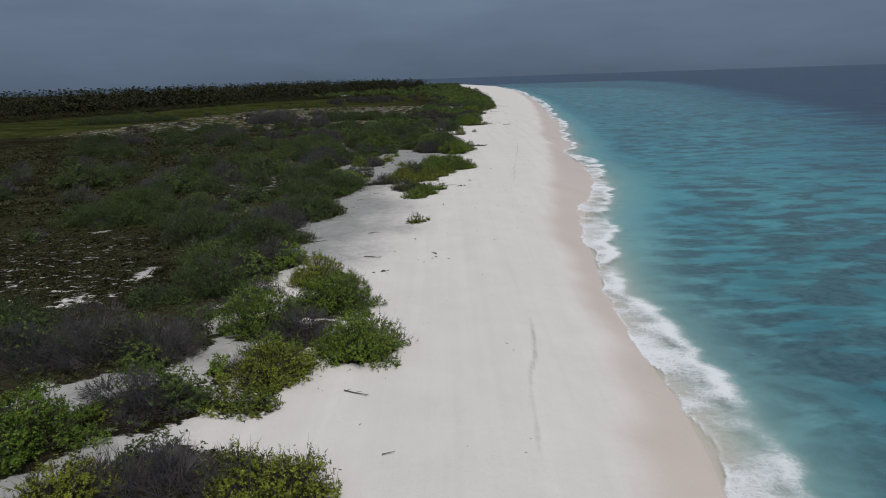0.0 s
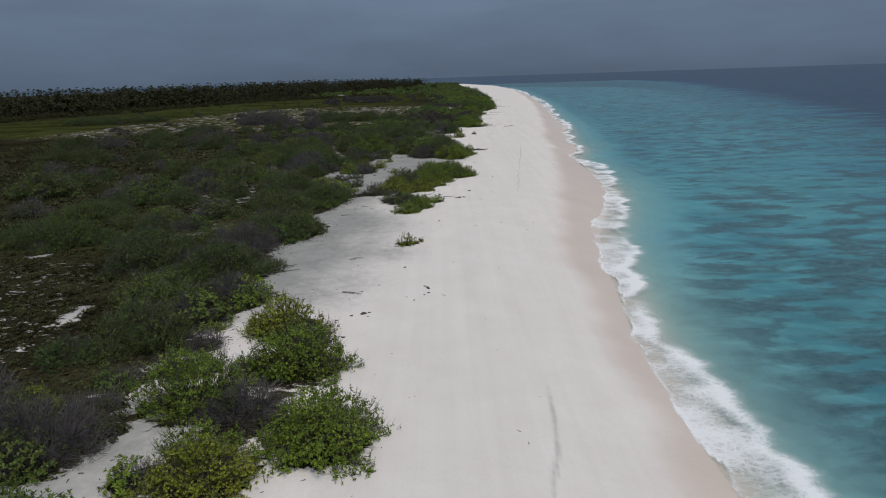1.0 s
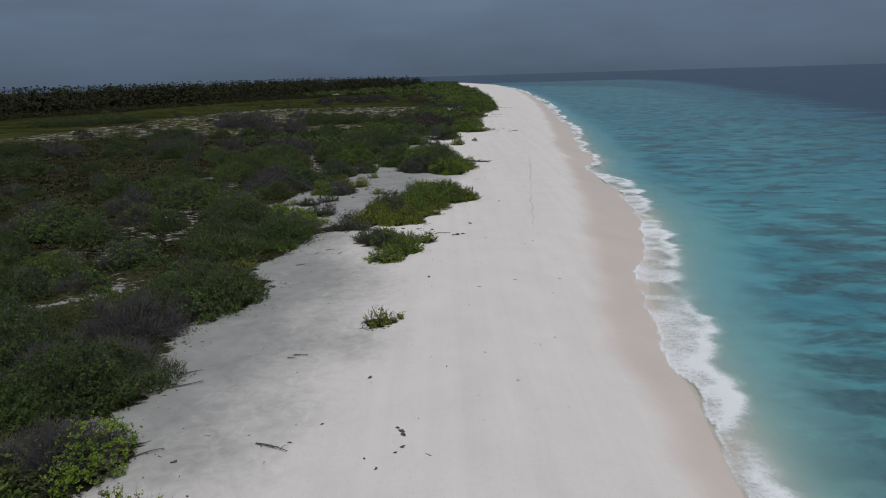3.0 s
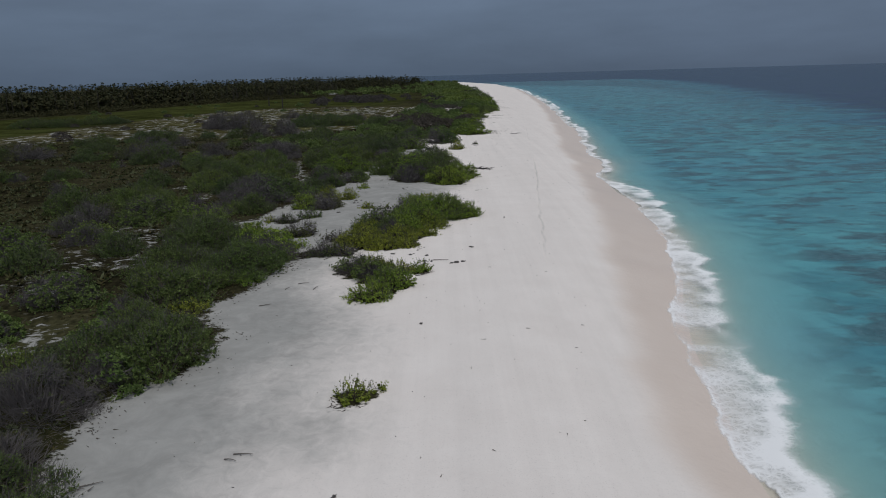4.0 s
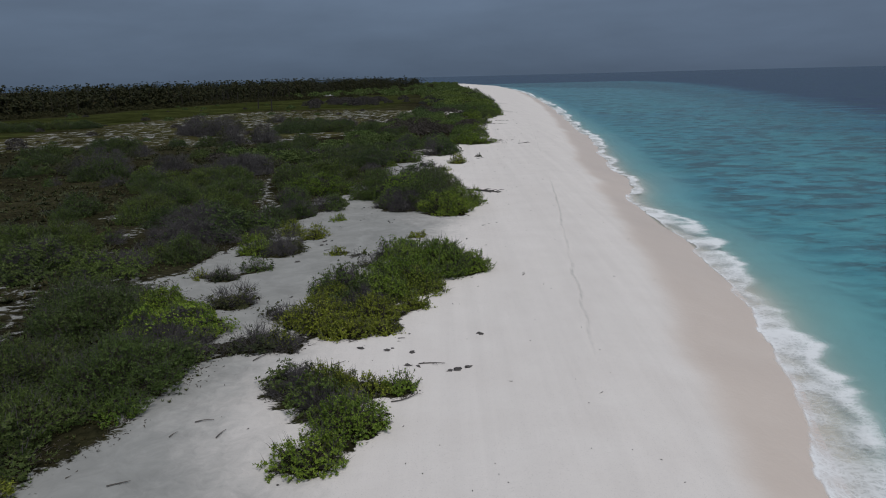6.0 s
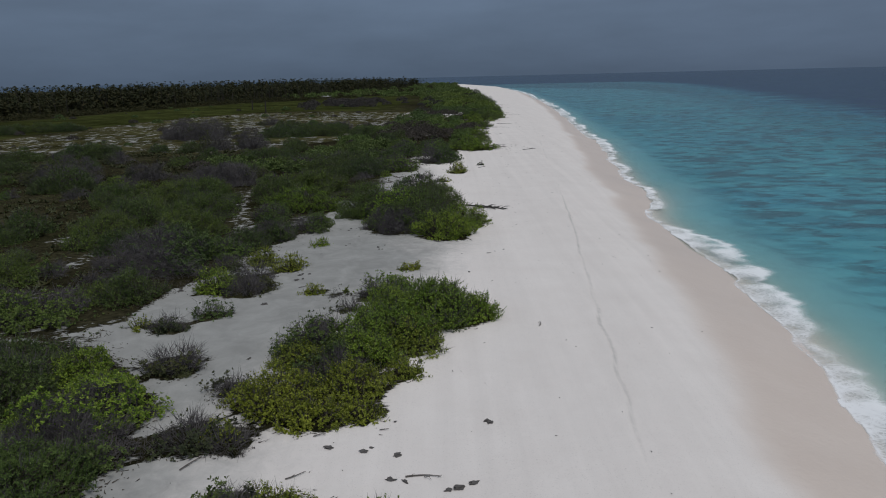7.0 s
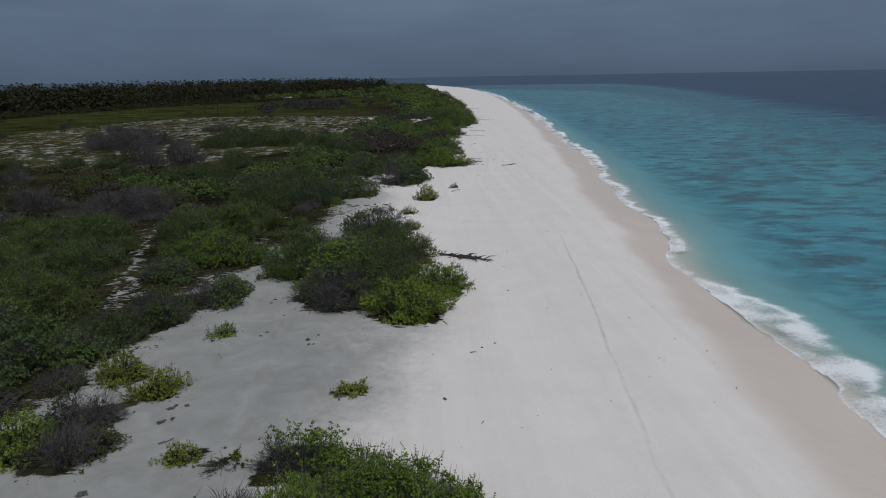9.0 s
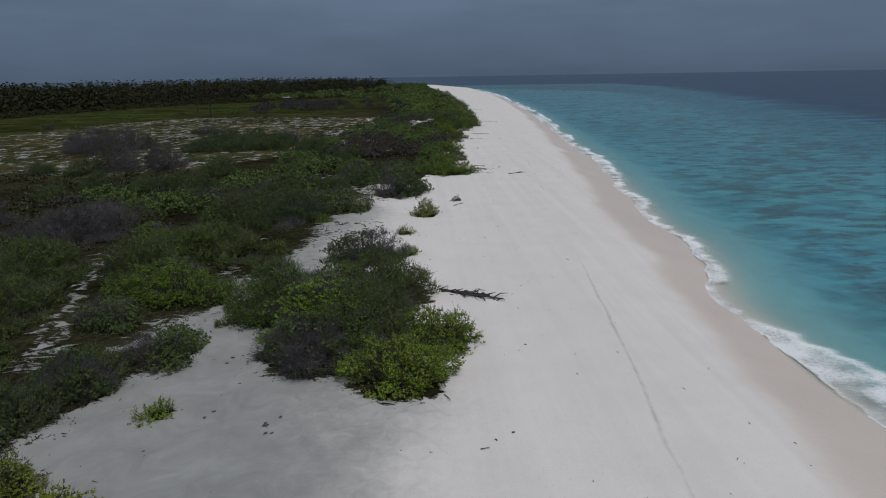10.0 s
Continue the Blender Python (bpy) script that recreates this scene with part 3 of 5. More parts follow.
def crown_points(rng, w, d, h, density, lump=0.48):
    """Points on the outside of a heap of small uneven tufts under one low dome, w by d and h high, with outward normals."""
    lump = min(lump, 0.32 * min(w, d), 0.8 * h)
    n = int(np.clip(0.55 * w * d / lump ** 2, 4, 46))
    a, r = np.arange(n) * 2.4 + rng.normal(0, 0.3, n), np.sqrt((np.arange(n) + 0.5) / n) * rng.uniform(0.85, 1.08, n)
    lobes = rng.random(2) * 6.28
    r = r * (1 + 0.16 * np.sin(2 * a + lobes[0]) + 0.14 * np.sin(3 * a + lobes[1]))
    size = lump * rng.uniform(0.75, 1.3, n)
    c = np.stack([np.cos(a) * r * np.maximum(w / 2 - size, 0.02), np.sin(a) * r * np.maximum(d / 2 - size, 0.02), np.zeros(n)], 1)
    top = h * (1 - 0.72 * r ** 2) * rng.uniform(0.50, 1.15, n)
    c[:, 2] = np.maximum(top - size * 0.8, 0.0)
    pts, nor = [], []
    for i in range(n):
        m = max(8, int(7.5 * size[i] ** 2 * density))
        dirs = unit(np.stack([rng.normal(size=m), rng.normal(size=m), rng.normal(size=m) + 0.35], 1))
        p = c[i] + dirs * size[i] * [1, 1, 0.85] * rng.uniform(0.78, 1.12, (m, 1))
        keep = p[:, 2] > 0.02
        for j in range(n):
            if j != i:
                keep &= (((p - c[j]) / (size[j] * 0.85)) ** 2).sum(1) > 1
        # skirt: leaves down to the ground under the tuft
        low = p[keep].copy()
        pts.append(p[keep])
        nor.append(dirs[keep])
        skirt = rng.random(len(low)) < 0.45
        low = low[skirt]
        low[:, 2] *= rng.uniform(0.05, 0.8, len(low))
        low[:, :2] *= rng.uniform(0.8, 0.97, (len(low), 1))
        pts.append(low)
        nor.append(dirs[keep][skirt])
    pts, nor = np.concatenate(pts), np.concatenate(nor)
    lo, hi = np.percentile(pts, 1.5, axis=0), np.percentile(pts, 98.5, axis=0)
    pts[:, :2] = (pts[:, :2] - (hi + lo)[:2] / 2) * [w, d] / (hi - lo)[:2]
    pts[:, 2] *= h / hi[2]
    # leaves stand in tufts, with gaps between them
    heart = pts[rng.random(len(pts)) < 0.09]
    if len(heart) > 3:
        gap = np.concatenate([np.sqrt(((q[:, None] - heart[None]) ** 2).sum(2)).min(1) for q in np.array_split(pts, 1 + len(pts) // 800)])
        reach = 1.3 * np.median(gap)
        pts = pts + nor * (reach * np.clip(0.75 - 1.1 * gap / reach, -0.75, 0.75))[:, None]
        pts[:, 2] = np.maximum(pts[:, 2], 0.02)
    return pts, nor


def stems_to(rng, pts, nor, w, d, count, r0):
    """Stems from near the root to the crown."""
    pick = rng.choice(len(pts), min(count, len(pts)), replace=False)
    q = pts[pick] - nor[pick] * 0.05
    p = q * [0.35, 0.35, 0.0] + np.stack([rng.normal(0, 0.05 * w, len(q)), rng.normal(0, 0.05 * d, len(q)), np.full(len(q), -0.05)], 1)
    return sticks(p, q, r0, r0 * 0.35, rng, 0.10, 1)


def bare_tips(rng, pts, nor, h, fine, root, share=0.14):
    """Dead twigs that stand out of one side of a crown."""
    a = rng.random() * 6.28
    side = np.cos(a) * pts[:, 0] / np.ptp(pts[:, 0]) + np.sin(a) * pts[:, 1] / np.ptp(pts[:, 1]) + rng.normal(0, 0.12, len(pts))
    pick = (side > 0.22) & (rng.random(len(pts)) < 0.5) | (nor[:, 2] > 0.2) & (rng.random(len(pts)) < share)
    if pick.sum() < 4:
        return
    p, n = pts[pick], nor[pick]
    q = p + (n * 0.5 + [0, 0, 0.6] + rng.normal(0, 0.25, n.shape)) * min(0.32, 0.35 * h)
    v, f = spikes(p - n * 0.1, q, 0.009 / fine ** 0.5, rng)
    part("brushwood", v, f, TWIG, root, "bare grey twig tips")


def with_inner(rng, v, f, pts, nor, size):
    """Adds the older, larger leaves deeper in the crown, which close it."""
    pick = rng.random(len(pts)) < 0.55
    p = pts[pick] - nor[pick] * rng.uniform(0.8, 1.8, (pick.sum(), 1)) * size
    p[:, 2] = np.maximum(p[:, 2], 0.02)
    v2, f2 = leaves(rng, p, nor[pick] + rng.normal(0, 0.4, (pick.sum(), 3)), 5, size * 1.15, size * 0.36, 1.2, slim=True)
    return np.concatenate([v, v2]), np.concatenate([f, f2 + len(v)])


def with_shoots(rng, v, f, pts, nor, h, size):
    """Adds young shoots that stand out of the crown, so that its outline is uneven."""
    pick = (nor[:, 2] > 0.1) & (rng.random(len(pts)) < 0.10)
    p = pts[pick]
    way = unit(nor[pick] * 0.6 + [0, 0, 0.9] + rng.normal(0, 0.22, p.shape))
    L = rng.uniform(0.08, 0.30, (len(p), 1)) * min(1.0, 0.45 + 0.4 * h)
    for k in (0.35, 0.7, 1.0):
        v2, f2 = leaves(rng, p + way * L * k, way, 4, size * (1.15 - 0.3 * k), size * 0.28, 0.9, slim=True)
        v, f = np.concatenate([v, v2]), np.concatenate([f, f2 + len(v)])
    return v, f


LOOKS = {
    "N": ("beach_shrub", "leafy bright green beach shrub with glossy rosettes on sand", "shrub"),
    "Y": ("beach_shrub", "low yellow-green beach shrub with open leaf rosettes on sand", "shrub"),
    "D": ("scrub_bush", "dense dark green rounded scrub bush with fine leaves", "bush"),
    "B": ("beach_shrub", "tall rounded fresh green shrub with fine leaves on sand", "shrub"),
    "O": ("scrub_bush", "olive green rounded scrub bush with fine leaves", "bush"),
    "G": ("dry_bush", "leafless grey-brown twiggy dry bush on sandy ground", "bush"),
    "M": ("scrub_bush", "half-dry scrub bush of grey twigs and green leaves", "bush"),
}


def build_shrub(kind, w, d, h, seed, fine=1.0):
    """A shrub at the origin: root empty with its stems, twigs and foliage."""
    rng = np.random.default_rng(seed)
    name, label, cat = LOOKS[kind]
    size_word = "small " if w < 1.6 else "large " if w > 4.4 else ""
    root = tagged(new(name), size_word + label, cat, "dry bushes" if kind == "G" else "green shrubs on the beach" if kind in "NYB" else "scrub bushes behind the beach")
    if kind in "NY":
        pts, nor = crown_points(rng, w, d, h, 84 * fine, 0.36)
        size = 0.062 / fine ** 0.45
        v, f = leaves(rng, pts, nor * [1, 1, 0.8] + [0, 0, 0.6], 8, size, size * 0.26, 0.9, slim=True)
        v, f = with_inner(rng, v, f, pts, nor, size * 1.2)
        v, f = with_shoots(rng, v, f, pts, nor, h, size)
        part("foliage", v, f, LEAF[kind], root)
        v, f = stems_to(rng, pts, nor, w, d, int(len(pts) * 0.22), 0.015)
        part("branchwork", v, f, BARK, root)
        bare_tips(rng, pts, nor, h, fine, root, 0.24)
    elif kind in "DBO":
        pts, nor = crown_points(rng, w, d, h, 135 * fine, 0.50)
        size = 0.048 / fine ** 0.45
        v, f = leaves(rng, pts, nor * 0.7 + [0, 0, 0.7], 5, size * 1.5, size * 0.22, 0.55, slim=True)
        v, f = with_inner(rng, v, f, pts, nor, size * 1.4)
        v, f = with_shoots(rng, v, f, pts, nor, h, size)
        part("foliage", v, f, LEAF[kind], root)
        v, f = stems_to(rng, pts, nor, w, d, int(len(pts) * 0.10), 0.016)
        part("branchwork", v, f, BARK, root)
        bare_tips(rng, pts, nor, h, fine, root, 0.22)
    else:
        pts, nor = crown_points(rng, w, d, h, 85 * fine, 0.6)
        v, f = stems_to(rng, pts, nor, w, d, int(len(pts) * 0.12), 0.013)
        part("branchwork", v, f, TWIG, root, "grey bare stems")
        q = pts + rng.normal(0, 0.10, pts.shape) + [0, 0, 0.05]
        p = pts - nor * rng.uniform(0.25, 0.55, (len(pts), 1)) * min(1.0, h) + rng.normal(0, 0.08, pts.shape)
        p[:, 2] = np.maximum(p[:, 2], 0.0)
        v, f = spikes(p, q, 0.0095 / fine ** 0.5, rng)
        part("brushwood", v, f, TWIG, root, "fine dead grey twigs")
        part_of = rng.random() * 6.28
        side = np.cos(part_of) * pts[:, 0] / w + np.sin(part_of) * pts[:, 1] / d + rng.normal(0, 0.08, len(pts))
        pick = (side > (0.05 if kind == "M" else 0.34)) | (rng.random(len(pts)) < (0.04 if kind == "M" else 0.01))
        if pick.sum() > 4:
            mat = LEAF[("N" if fine == 1.0 else "O") if seed % 3 == 0 else "O" if seed % 3 == 1 else "D"] if kind == "M" else LEAF["G"]
            v, f = leaves(rng, pts[pick], nor[pick] + [0, 0, 0.4], 4, 0.11 / fine ** 0.5, 0.03 / fine ** 0.5, 0.9)
            part("foliage", v, f, mat, root)
    return root


PLACED = []


def shrub(kind, x, y, w, d, h):
    """A shrub of its own shape at its place."""
    ob = build_shrub(kind, w, d, h, int(abs(x * 131 + y * 977)) + 5, 1.0 if y < 112 and x > -15 else 0.7 if y < 130 and x > -30 else 0.45)
    ob.matrix_basis = pose(x, y, float(ground_z(x, y)) - 0.03)
    PLACED.append((x, y, 0.5 * max(w, d)))
    return ob


shrub("N", -13.7, 18.2, 4.7, 3.6, 1.65)
shrub("Y", -12.0, 20.0, 1.1, 1.4, 0.43)
shrub("M", -10.7, 20.3, 4.4, 3.0, 1.65)
shrub("Y", -6.8, 20.3, 1.5, 1.8, 0.58)
shrub("Y", -8.0, 20.3, 1.3, 1.5, 0.48)
shrub("Y", -7.0, 22.9, 3.2, 3.4, 1.13)
shrub("M", -8.7, 23.2, 1.5, 1.8, 0.59)
shrub("M", -17.8, 24.4, 5.0, 3.3, 1.9)
shrub("M", -12.4, 24.4, 2.6, 2.8, 0.99)
shrub("N", -7.4, 24.5, 2.4, 1.6, 0.99)
shrub("G", -14.8, 24.6, 5.0, 3.3, 1.9)
shrub("G", -12.4, 24.9, 4.3, 2.8, 1.7)
shrub("N", -3.9, 25.3, 3.6, 4.0, 1.4)
shrub("G", -11.6, 25.6, 2.4, 2.7, 0.94)
shrub("D", -14.6, 26.4, 2.2, 2.4, 0.87)
shrub("G", -6.7, 26.7, 3.4, 2.6, 1.4)
shrub("G", -15.9, 26.9, 4.2, 2.8, 1.7)
shrub("D", -19.7, 26.9, 4.7, 3.1, 1.8)
shrub("G", -12.0, 27.1, 2.3, 2.5, 0.88)
shrub("Y", -14.2, 27.2, 2.3, 1.6, 0.94)
shrub("B", -8.8, 27.5, 3.5, 2.4, 2)
shrub("M", -12.1, 29.3, 1.9, 2.0, 0.77)
shrub("N", -5.8, 30.3, 4.2, 2.8, 1.7)
shrub("G", -7.6, 30.3, 1.7, 1.7, 0.69)
shrub("G", -10.5, 30.3, 2.0, 1.9, 0.8)
shrub("D", -15.7, 31.7, 2.2, 2.4, 0.86)
shrub("M", -6.0, 33.0, 2.5, 1.7, 1)
shrub("D", -13.2, 33.5, 3.9, 4.9, 1.5)
shrub("Y", -7.0, 34.3, 3.8, 2.6, 1.5)
shrub("G", -10.9, 38.1, 4.2, 2.9, 1.7)
shrub("M", -10.3, 38.7, 2.9, 3.3, 1.2)
shrub("D", -12.4, 42.8, 5.4, 4.4, 1.9)
shrub("G", -12.2, 45.5, 2.7, 2.8, 1)
shrub("D", -18.1, 46.0, 5.4, 6.7, 1.9)
shrub("G", -13.3, 48.5, 4.9, 3.1, 1.9)
shrub("Y", -2.5, 49.3, 1.5, 1.0, 0.61)
shrub("Y", -1.6, 49.9, 0.6, 0.4, 0.32)
shrub("D", -13.4, 52.0, 3.2, 3.4, 1.2)
shrub("D", -11.5, 53.6, 3.2, 3.6, 1.3)
shrub("D", -10.6, 54.8, 2.4, 2.0, 1.0)
shrub("O", -13.4, 56.5, 2.6, 3.0, 1)
shrub("N", -3.0, 59.7, 2.3, 1.9, 0.93)
shrub("N", -2.1, 61.6, 2.5, 2.8, 0.98)
shrub("M", -2.9, 62.7, 2.5, 2.4, 1)
shrub("G", -4.1, 63.9, 2.6, 1.9, 1.1)
shrub("N", -0.6, 64.1, 1.4, 1.0, 0.57)
shrub("D", -15.1, 65.2, 4.4, 5.6, 1.6)
shrub("O", -10.9, 65.0, 4.7, 5.0, 1.5)
shrub("O", -12.4, 61.6, 3.8, 2.8, 1.1)
shrub("N", -9.9, 62.4, 1.5, 1.3, 0.5)
shrub("Y", -11.6, 57.9, 2.0, 1.4, 0.55)
shrub("M", -10.9, 55.8, 2.2, 1.5, 0.65)
shrub("M", -11.6, 66.8, 2.4, 2.6, 0.91)
shrub("G", -5.4, 67.9, 1.7, 1.7, 0.7)
shrub("M", -10.7, 67.9, 4.2, 2.7, 1.6)
shrub("G", -6.9, 68.3, 2.1, 2.4, 0.84)
shrub("Y", -5.9, 68.3, 1.4, 1.0, 0.58)
shrub("Y", -1.6, 69.5, 1.4, 1.5, 0.55)
shrub("D", -15.1, 70.3, 4.8, 6.3, 1.9)
shrub("M", -10.9, 69.8, 4.5, 5.0, 1.2)
shrub("Y", -4.7, 70.4, 3.3, 3.5, 1.2)
shrub("Y", -2.1, 71.3, 2.5, 2.8, 0.97)
shrub("G", -11.2, 72.2, 1.3, 0.9, 0.52)
shrub("Y", -0.4, 72.6, 1.5, 1.3, 0.6)
shrub("M", -3.1, 72.6, 2.9, 3.1, 1.1)
shrub("G", -3.6, 73.3, 1.8, 1.9, 0.71)
shrub("Y", -4.3, 73.4, 2.0, 1.5, 0.79)
shrub("D", -15.6, 73.5, 3.4, 4.2, 1.3)
shrub("G", -9.5, 73.6, 2.8, 1.9, 1.1)
shrub("N", -12.7, 73.0, 2.8, 3.0, 1.1)
shrub("Y", -4.8, 73.7, 2.2, 1.5, 0.89)
shrub("N", -2.0, 74.0, 3.0, 3.3, 1.2)
shrub("M", -4.2, 75.1, 3.6, 2.4, 1.4)
shrub("Y", -0.3, 75.4, 2.7, 3.0, 1)
shrub("N", -2.3, 75.4, 3.1, 3.0, 1.2)
shrub("N", -0.9, 76.1, 3.5, 2.3, 1.4)
shrub("N", -0.8, 77.7, 2.8, 3.1, 1.1)
shrub("G", -11.4, 77.7, 2.0, 1.3, 0.8)
shrub("Y", -12.7, 77.8, 1.0, 1.2, 0.43)
shrub("B", -1.2, 78.0, 3.3, 3.5, 1.65)
shrub("N", 2.6, 78.6, 2.2, 2.4, 1.0)
shrub("D", 1.6, 78.3, 2.6, 3.3, 1)
shrub("N", 1.1, 78.6, 3.9, 4.2, 1.5)
shrub("B", 0.7, 79.2, 2.8, 1.9, 1.6)
shrub("M", -9.9, 79.3, 1.9, 1.3, 0.78)
shrub("M", -23.3, 80.2, 4.7, 6.4, 1.8)
shrub("M", -18.7, 80.2, 5.4, 6.0, 1.0)
shrub("G", -4.2, 81.5, 1.0, 0.7, 0.41)
shrub("M", -2.0, 81.5, 2.7, 1.8, 1.1)
shrub("Y", -3.9, 82.1, 0.3, 0.2, 0.32)
shrub("Y", -5.6, 82.2, 1.3, 0.9, 0.53)
shrub("N", -11.0, 83.2, 2.0, 2.6, 1.25)
shrub("G", -9.3, 82.7, 2.9, 2.3, 1.0)
shrub("O", -26.7, 83.3, 6.2, 6.9, 1.9)
shrub("D", -30.6, 83.4, 5.7, 3.9, 1.9)
shrub("G", -9.5, 84.4, 1.8, 1.2, 0.74)
shrub("G", -9.5, 84.7, 2.7, 1.8, 1.1)
shrub("Y", -0.8, 86.0, 1.2, 0.8, 0.48)
shrub("Y", -8.0, 86.7, 2.0, 1.6, 0.95)
shrub("G", -11.8, 87.6, 1.9, 2.1, 0.77)
shrub("Y", -9.8, 88.0, 2.1, 1.8, 1.0)
shrub("M", -15.8, 88.6, 7.5, 8.1, 1.9)
shrub("M", -12.6, 90.0, 2.8, 3.1, 1.1)
shrub("N", -7.1, 92.0, 1.2, 1.2, 0.49)
shrub("D", -12.0, 92.1, 3.0, 3.3, 1.2)
shrub("M", -17.0, 92.3, 5.1, 3.4, 1.9)
shrub("D", -10.6, 93.7, 2.7, 1.8, 1.1)
shrub("N", 1.3, 94.0, 4.3, 3.0, 1.7)
shrub("M", -10.8, 94.2, 3.4, 2.3, 1.4)
shrub("D", -10.8, 94.9, 2.8, 3.6, 1.1)
shrub("O", -16.7, 95.7, 4.1, 2.8, 1.7)
shrub("M", -2.3, 95.9, 3.7, 4.2, 1.8)
shrub("G", -3.0, 96.8, 3.4, 4.0, 1.5)
shrub("M", -8.9, 97.0, 3.3, 3.6, 1.2)
shrub("O", -17.7, 96.8, 4.4, 3.1, 1.8)
shrub("N", 2.7, 97.5, 3.7, 3.4, 1.5)
shrub("O", -0.9, 98.3, 4.9, 6.1, 2.3)
shrub("M", -2.2, 99.8, 5.1, 5.2, 2.3)
shrub("O", -22.4, 100.0, 4.8, 3.2, 1.9)
shrub("O", -23.8, 102.0, 5.9, 6.8, 1.6)
shrub("O", -18.8, 102.0, 5.4, 7.5, 1.8)
shrub("O", -4.7, 102.3, 4.8, 6.0, 2.3)
shrub("O", -0.3, 103.6, 6.0, 7.3, 2.15)
shrub("N", -10.5, 104.2, 6.5, 4.3, 1.9)
shrub("O", -23.8, 108.0, 5.1, 7.6, 1.9)
shrub("O", -20.4, 108.9, 5.8, 7.3, 1.9)
shrub("O", -21.5, 110.3, 7.1, 5.4, 1.9)
shrub("M", -0.8, 111.0, 5.0, 3.4, 1.9)
shrub("O", -12.3, 112.3, 8.1, 7.6, 1.9)
shrub("N", 1.4, 111.7, 1.5, 1.5, 0.6)
shrub("O", -12.6, 112.7, 7.7, 7.1, 1.9)
shrub("Y", 1.3, 117.4, 1.3, 1.3, 0.5)
shrub("G", -22.8, 119.2, 6.9, 7.7, 2.2)
shrub("G", -23.4, 119.3, 9.7, 4.5, 1.8)
shrub("G", -21.9, 121.2, 3.5, 4.1, 1.4)
shrub("G", -32.8, 123.4, 4.7, 3.2, 1.9)
shrub("G", -32.3, 123.6, 5.5, 3.8, 1.9)
shrub("G", -23.4, 123.7, 9.7, 5.3, 1.7)
shrub("Y", 2.9, 123.6, 2.2, 2.2, 1.2)
shrub("D", -12.3, 125.2, 4.4, 6.2, 1.8)
shrub("D", -7.9, 125.2, 5.4, 7.2, 1.6)
shrub("M", -4.2, 126.9, 5.2, 3.6, 1.9)
shrub("M", 5.8, 129.5, 0.8, 0.8, 0.45)
shrub("D", -9.3, 133.8, 8.0, 7.1, 1.9)
shrub("M", 0.4, 133.9, 5.8, 5.9, 1.9)
shrub("D", -21.4, 134.9, 7.2, 5.7, 1.9)
shrub("D", -22.4, 135.0, 7.5, 5.1, 1.9)
shrub("D", -21.9, 136.7, 7.3, 5.0, 1.9)
shrub("M", -4.3, 141.5, 4.4, 5.7, 1.6)
shrub("M", -0.1, 141.5, 4.5, 5.9, 1.6)
shrub("D", -62.4, 142.5, 2.7, 1.9, 1.1)
shrub("D", -59.5, 144.4, 6.0, 4.1, 1.9)
shrub("M", -4.3, 146.2, 4.8, 5.0, 1.8)
shrub("M", -0.1, 146.2, 4.3, 5.5, 1.7)
shrub("D", -50.9, 147.2, 7.4, 5.0, 1.9)
shrub("N", 5.9, 147.3, 6.8, 7.8, 1.9)
shrub("D", -53.8, 147.6, 5.3, 6.7, 1.8)
shrub("D", -49.4, 147.6, 4.6, 7.4, 2)
shrub("D", -21.0, 148.9, 3.8, 4.2, 1.5)
shrub("D", -37.8, 151.3, 4.1, 3.4, 1.7)
shrub("D", -43.7, 153.6, 3.0, 3.9, 1.2)
shrub("G", -34.3, 154.6, 5.0, 7.0, 3.3)
shrub("G", -29.3, 154.6, 5.4, 6.8, 3.4)
shrub("D", -7.9, 154.9, 4.8, 4.2, 1.9)
shrub("D", -13.0, 171.0, 5.6, 7.0, 1.9)
shrub("G", -48.7, 174.1, 7.3, 6.4, 3.0)
shrub("G", -43.6, 173.1, 6.5, 6.0, 3.4)
shrub("D", -30.9, 174.6, 5.4, 4.8, 1.6)
shrub("D", -25.7, 174.6, 5.5, 5.3, 1.6)
shrub("D", -20.4, 174.6, 6.5, 5.5, 2)
shrub("D", -30.9, 179.4, 6.1, 5.0, 1.6)
shrub("D", -25.7, 179.4, 5.5, 6.0, 1.9)
shrub("D", -20.4, 179.4, 6.5, 5.7, 1.9)
shrub("G", -49.7, 179.9, 7.7, 8.1, 3.5)
shrub("G", -43.6, 179.9, 6.6, 8.4, 3.5)
shrub("D", -30.9, 184.3, 5.5, 6.1, 1.6)
shrub("D", -25.7, 184.3, 5.2, 5.1, 1.6)
shrub("D", -20.4, 184.3, 5.9, 4.9, 1.6)
shrub("D", -30.9, 189.2, 6.3, 5.3, 2)
shrub("D", -25.7, 189.2, 5.5, 6.0, 1.6)
shrub("G", -20.4, 189.2, 5.6, 5.7, 1.9)
shrub("N", 8.5, 194.6, 4.3, 3.0, 1.8)
shrub("D", -106.0, 195.9, 6.0, 6.1, 1.8)
shrub("D", -101.2, 195.9, 4.7, 5.0, 1.8)
shrub("D", -96.5, 195.9, 5.9, 4.7, 1.9)
shrub("D", -106.0, 200.7, 5.9, 4.9, 2)
shrub("D", -101.2, 200.7, 5.7, 6.0, 1.6)
shrub("D", -96.5, 200.7, 5.7, 5.8, 1.9)
shrub("G", -40.0, 207.9, 5.2, 6.1, 1.9)
shrub("N", 9.4, 214.1, 5.5, 5.7, 1.8)
shrub("N", 14.1, 214.1, 5.7, 5.4, 2)
shrub("D", 9.4, 219.4, 5.6, 6.3, 1.7)
shrub("N", 14.1, 219.4, 4.5, 5.8, 1.6)
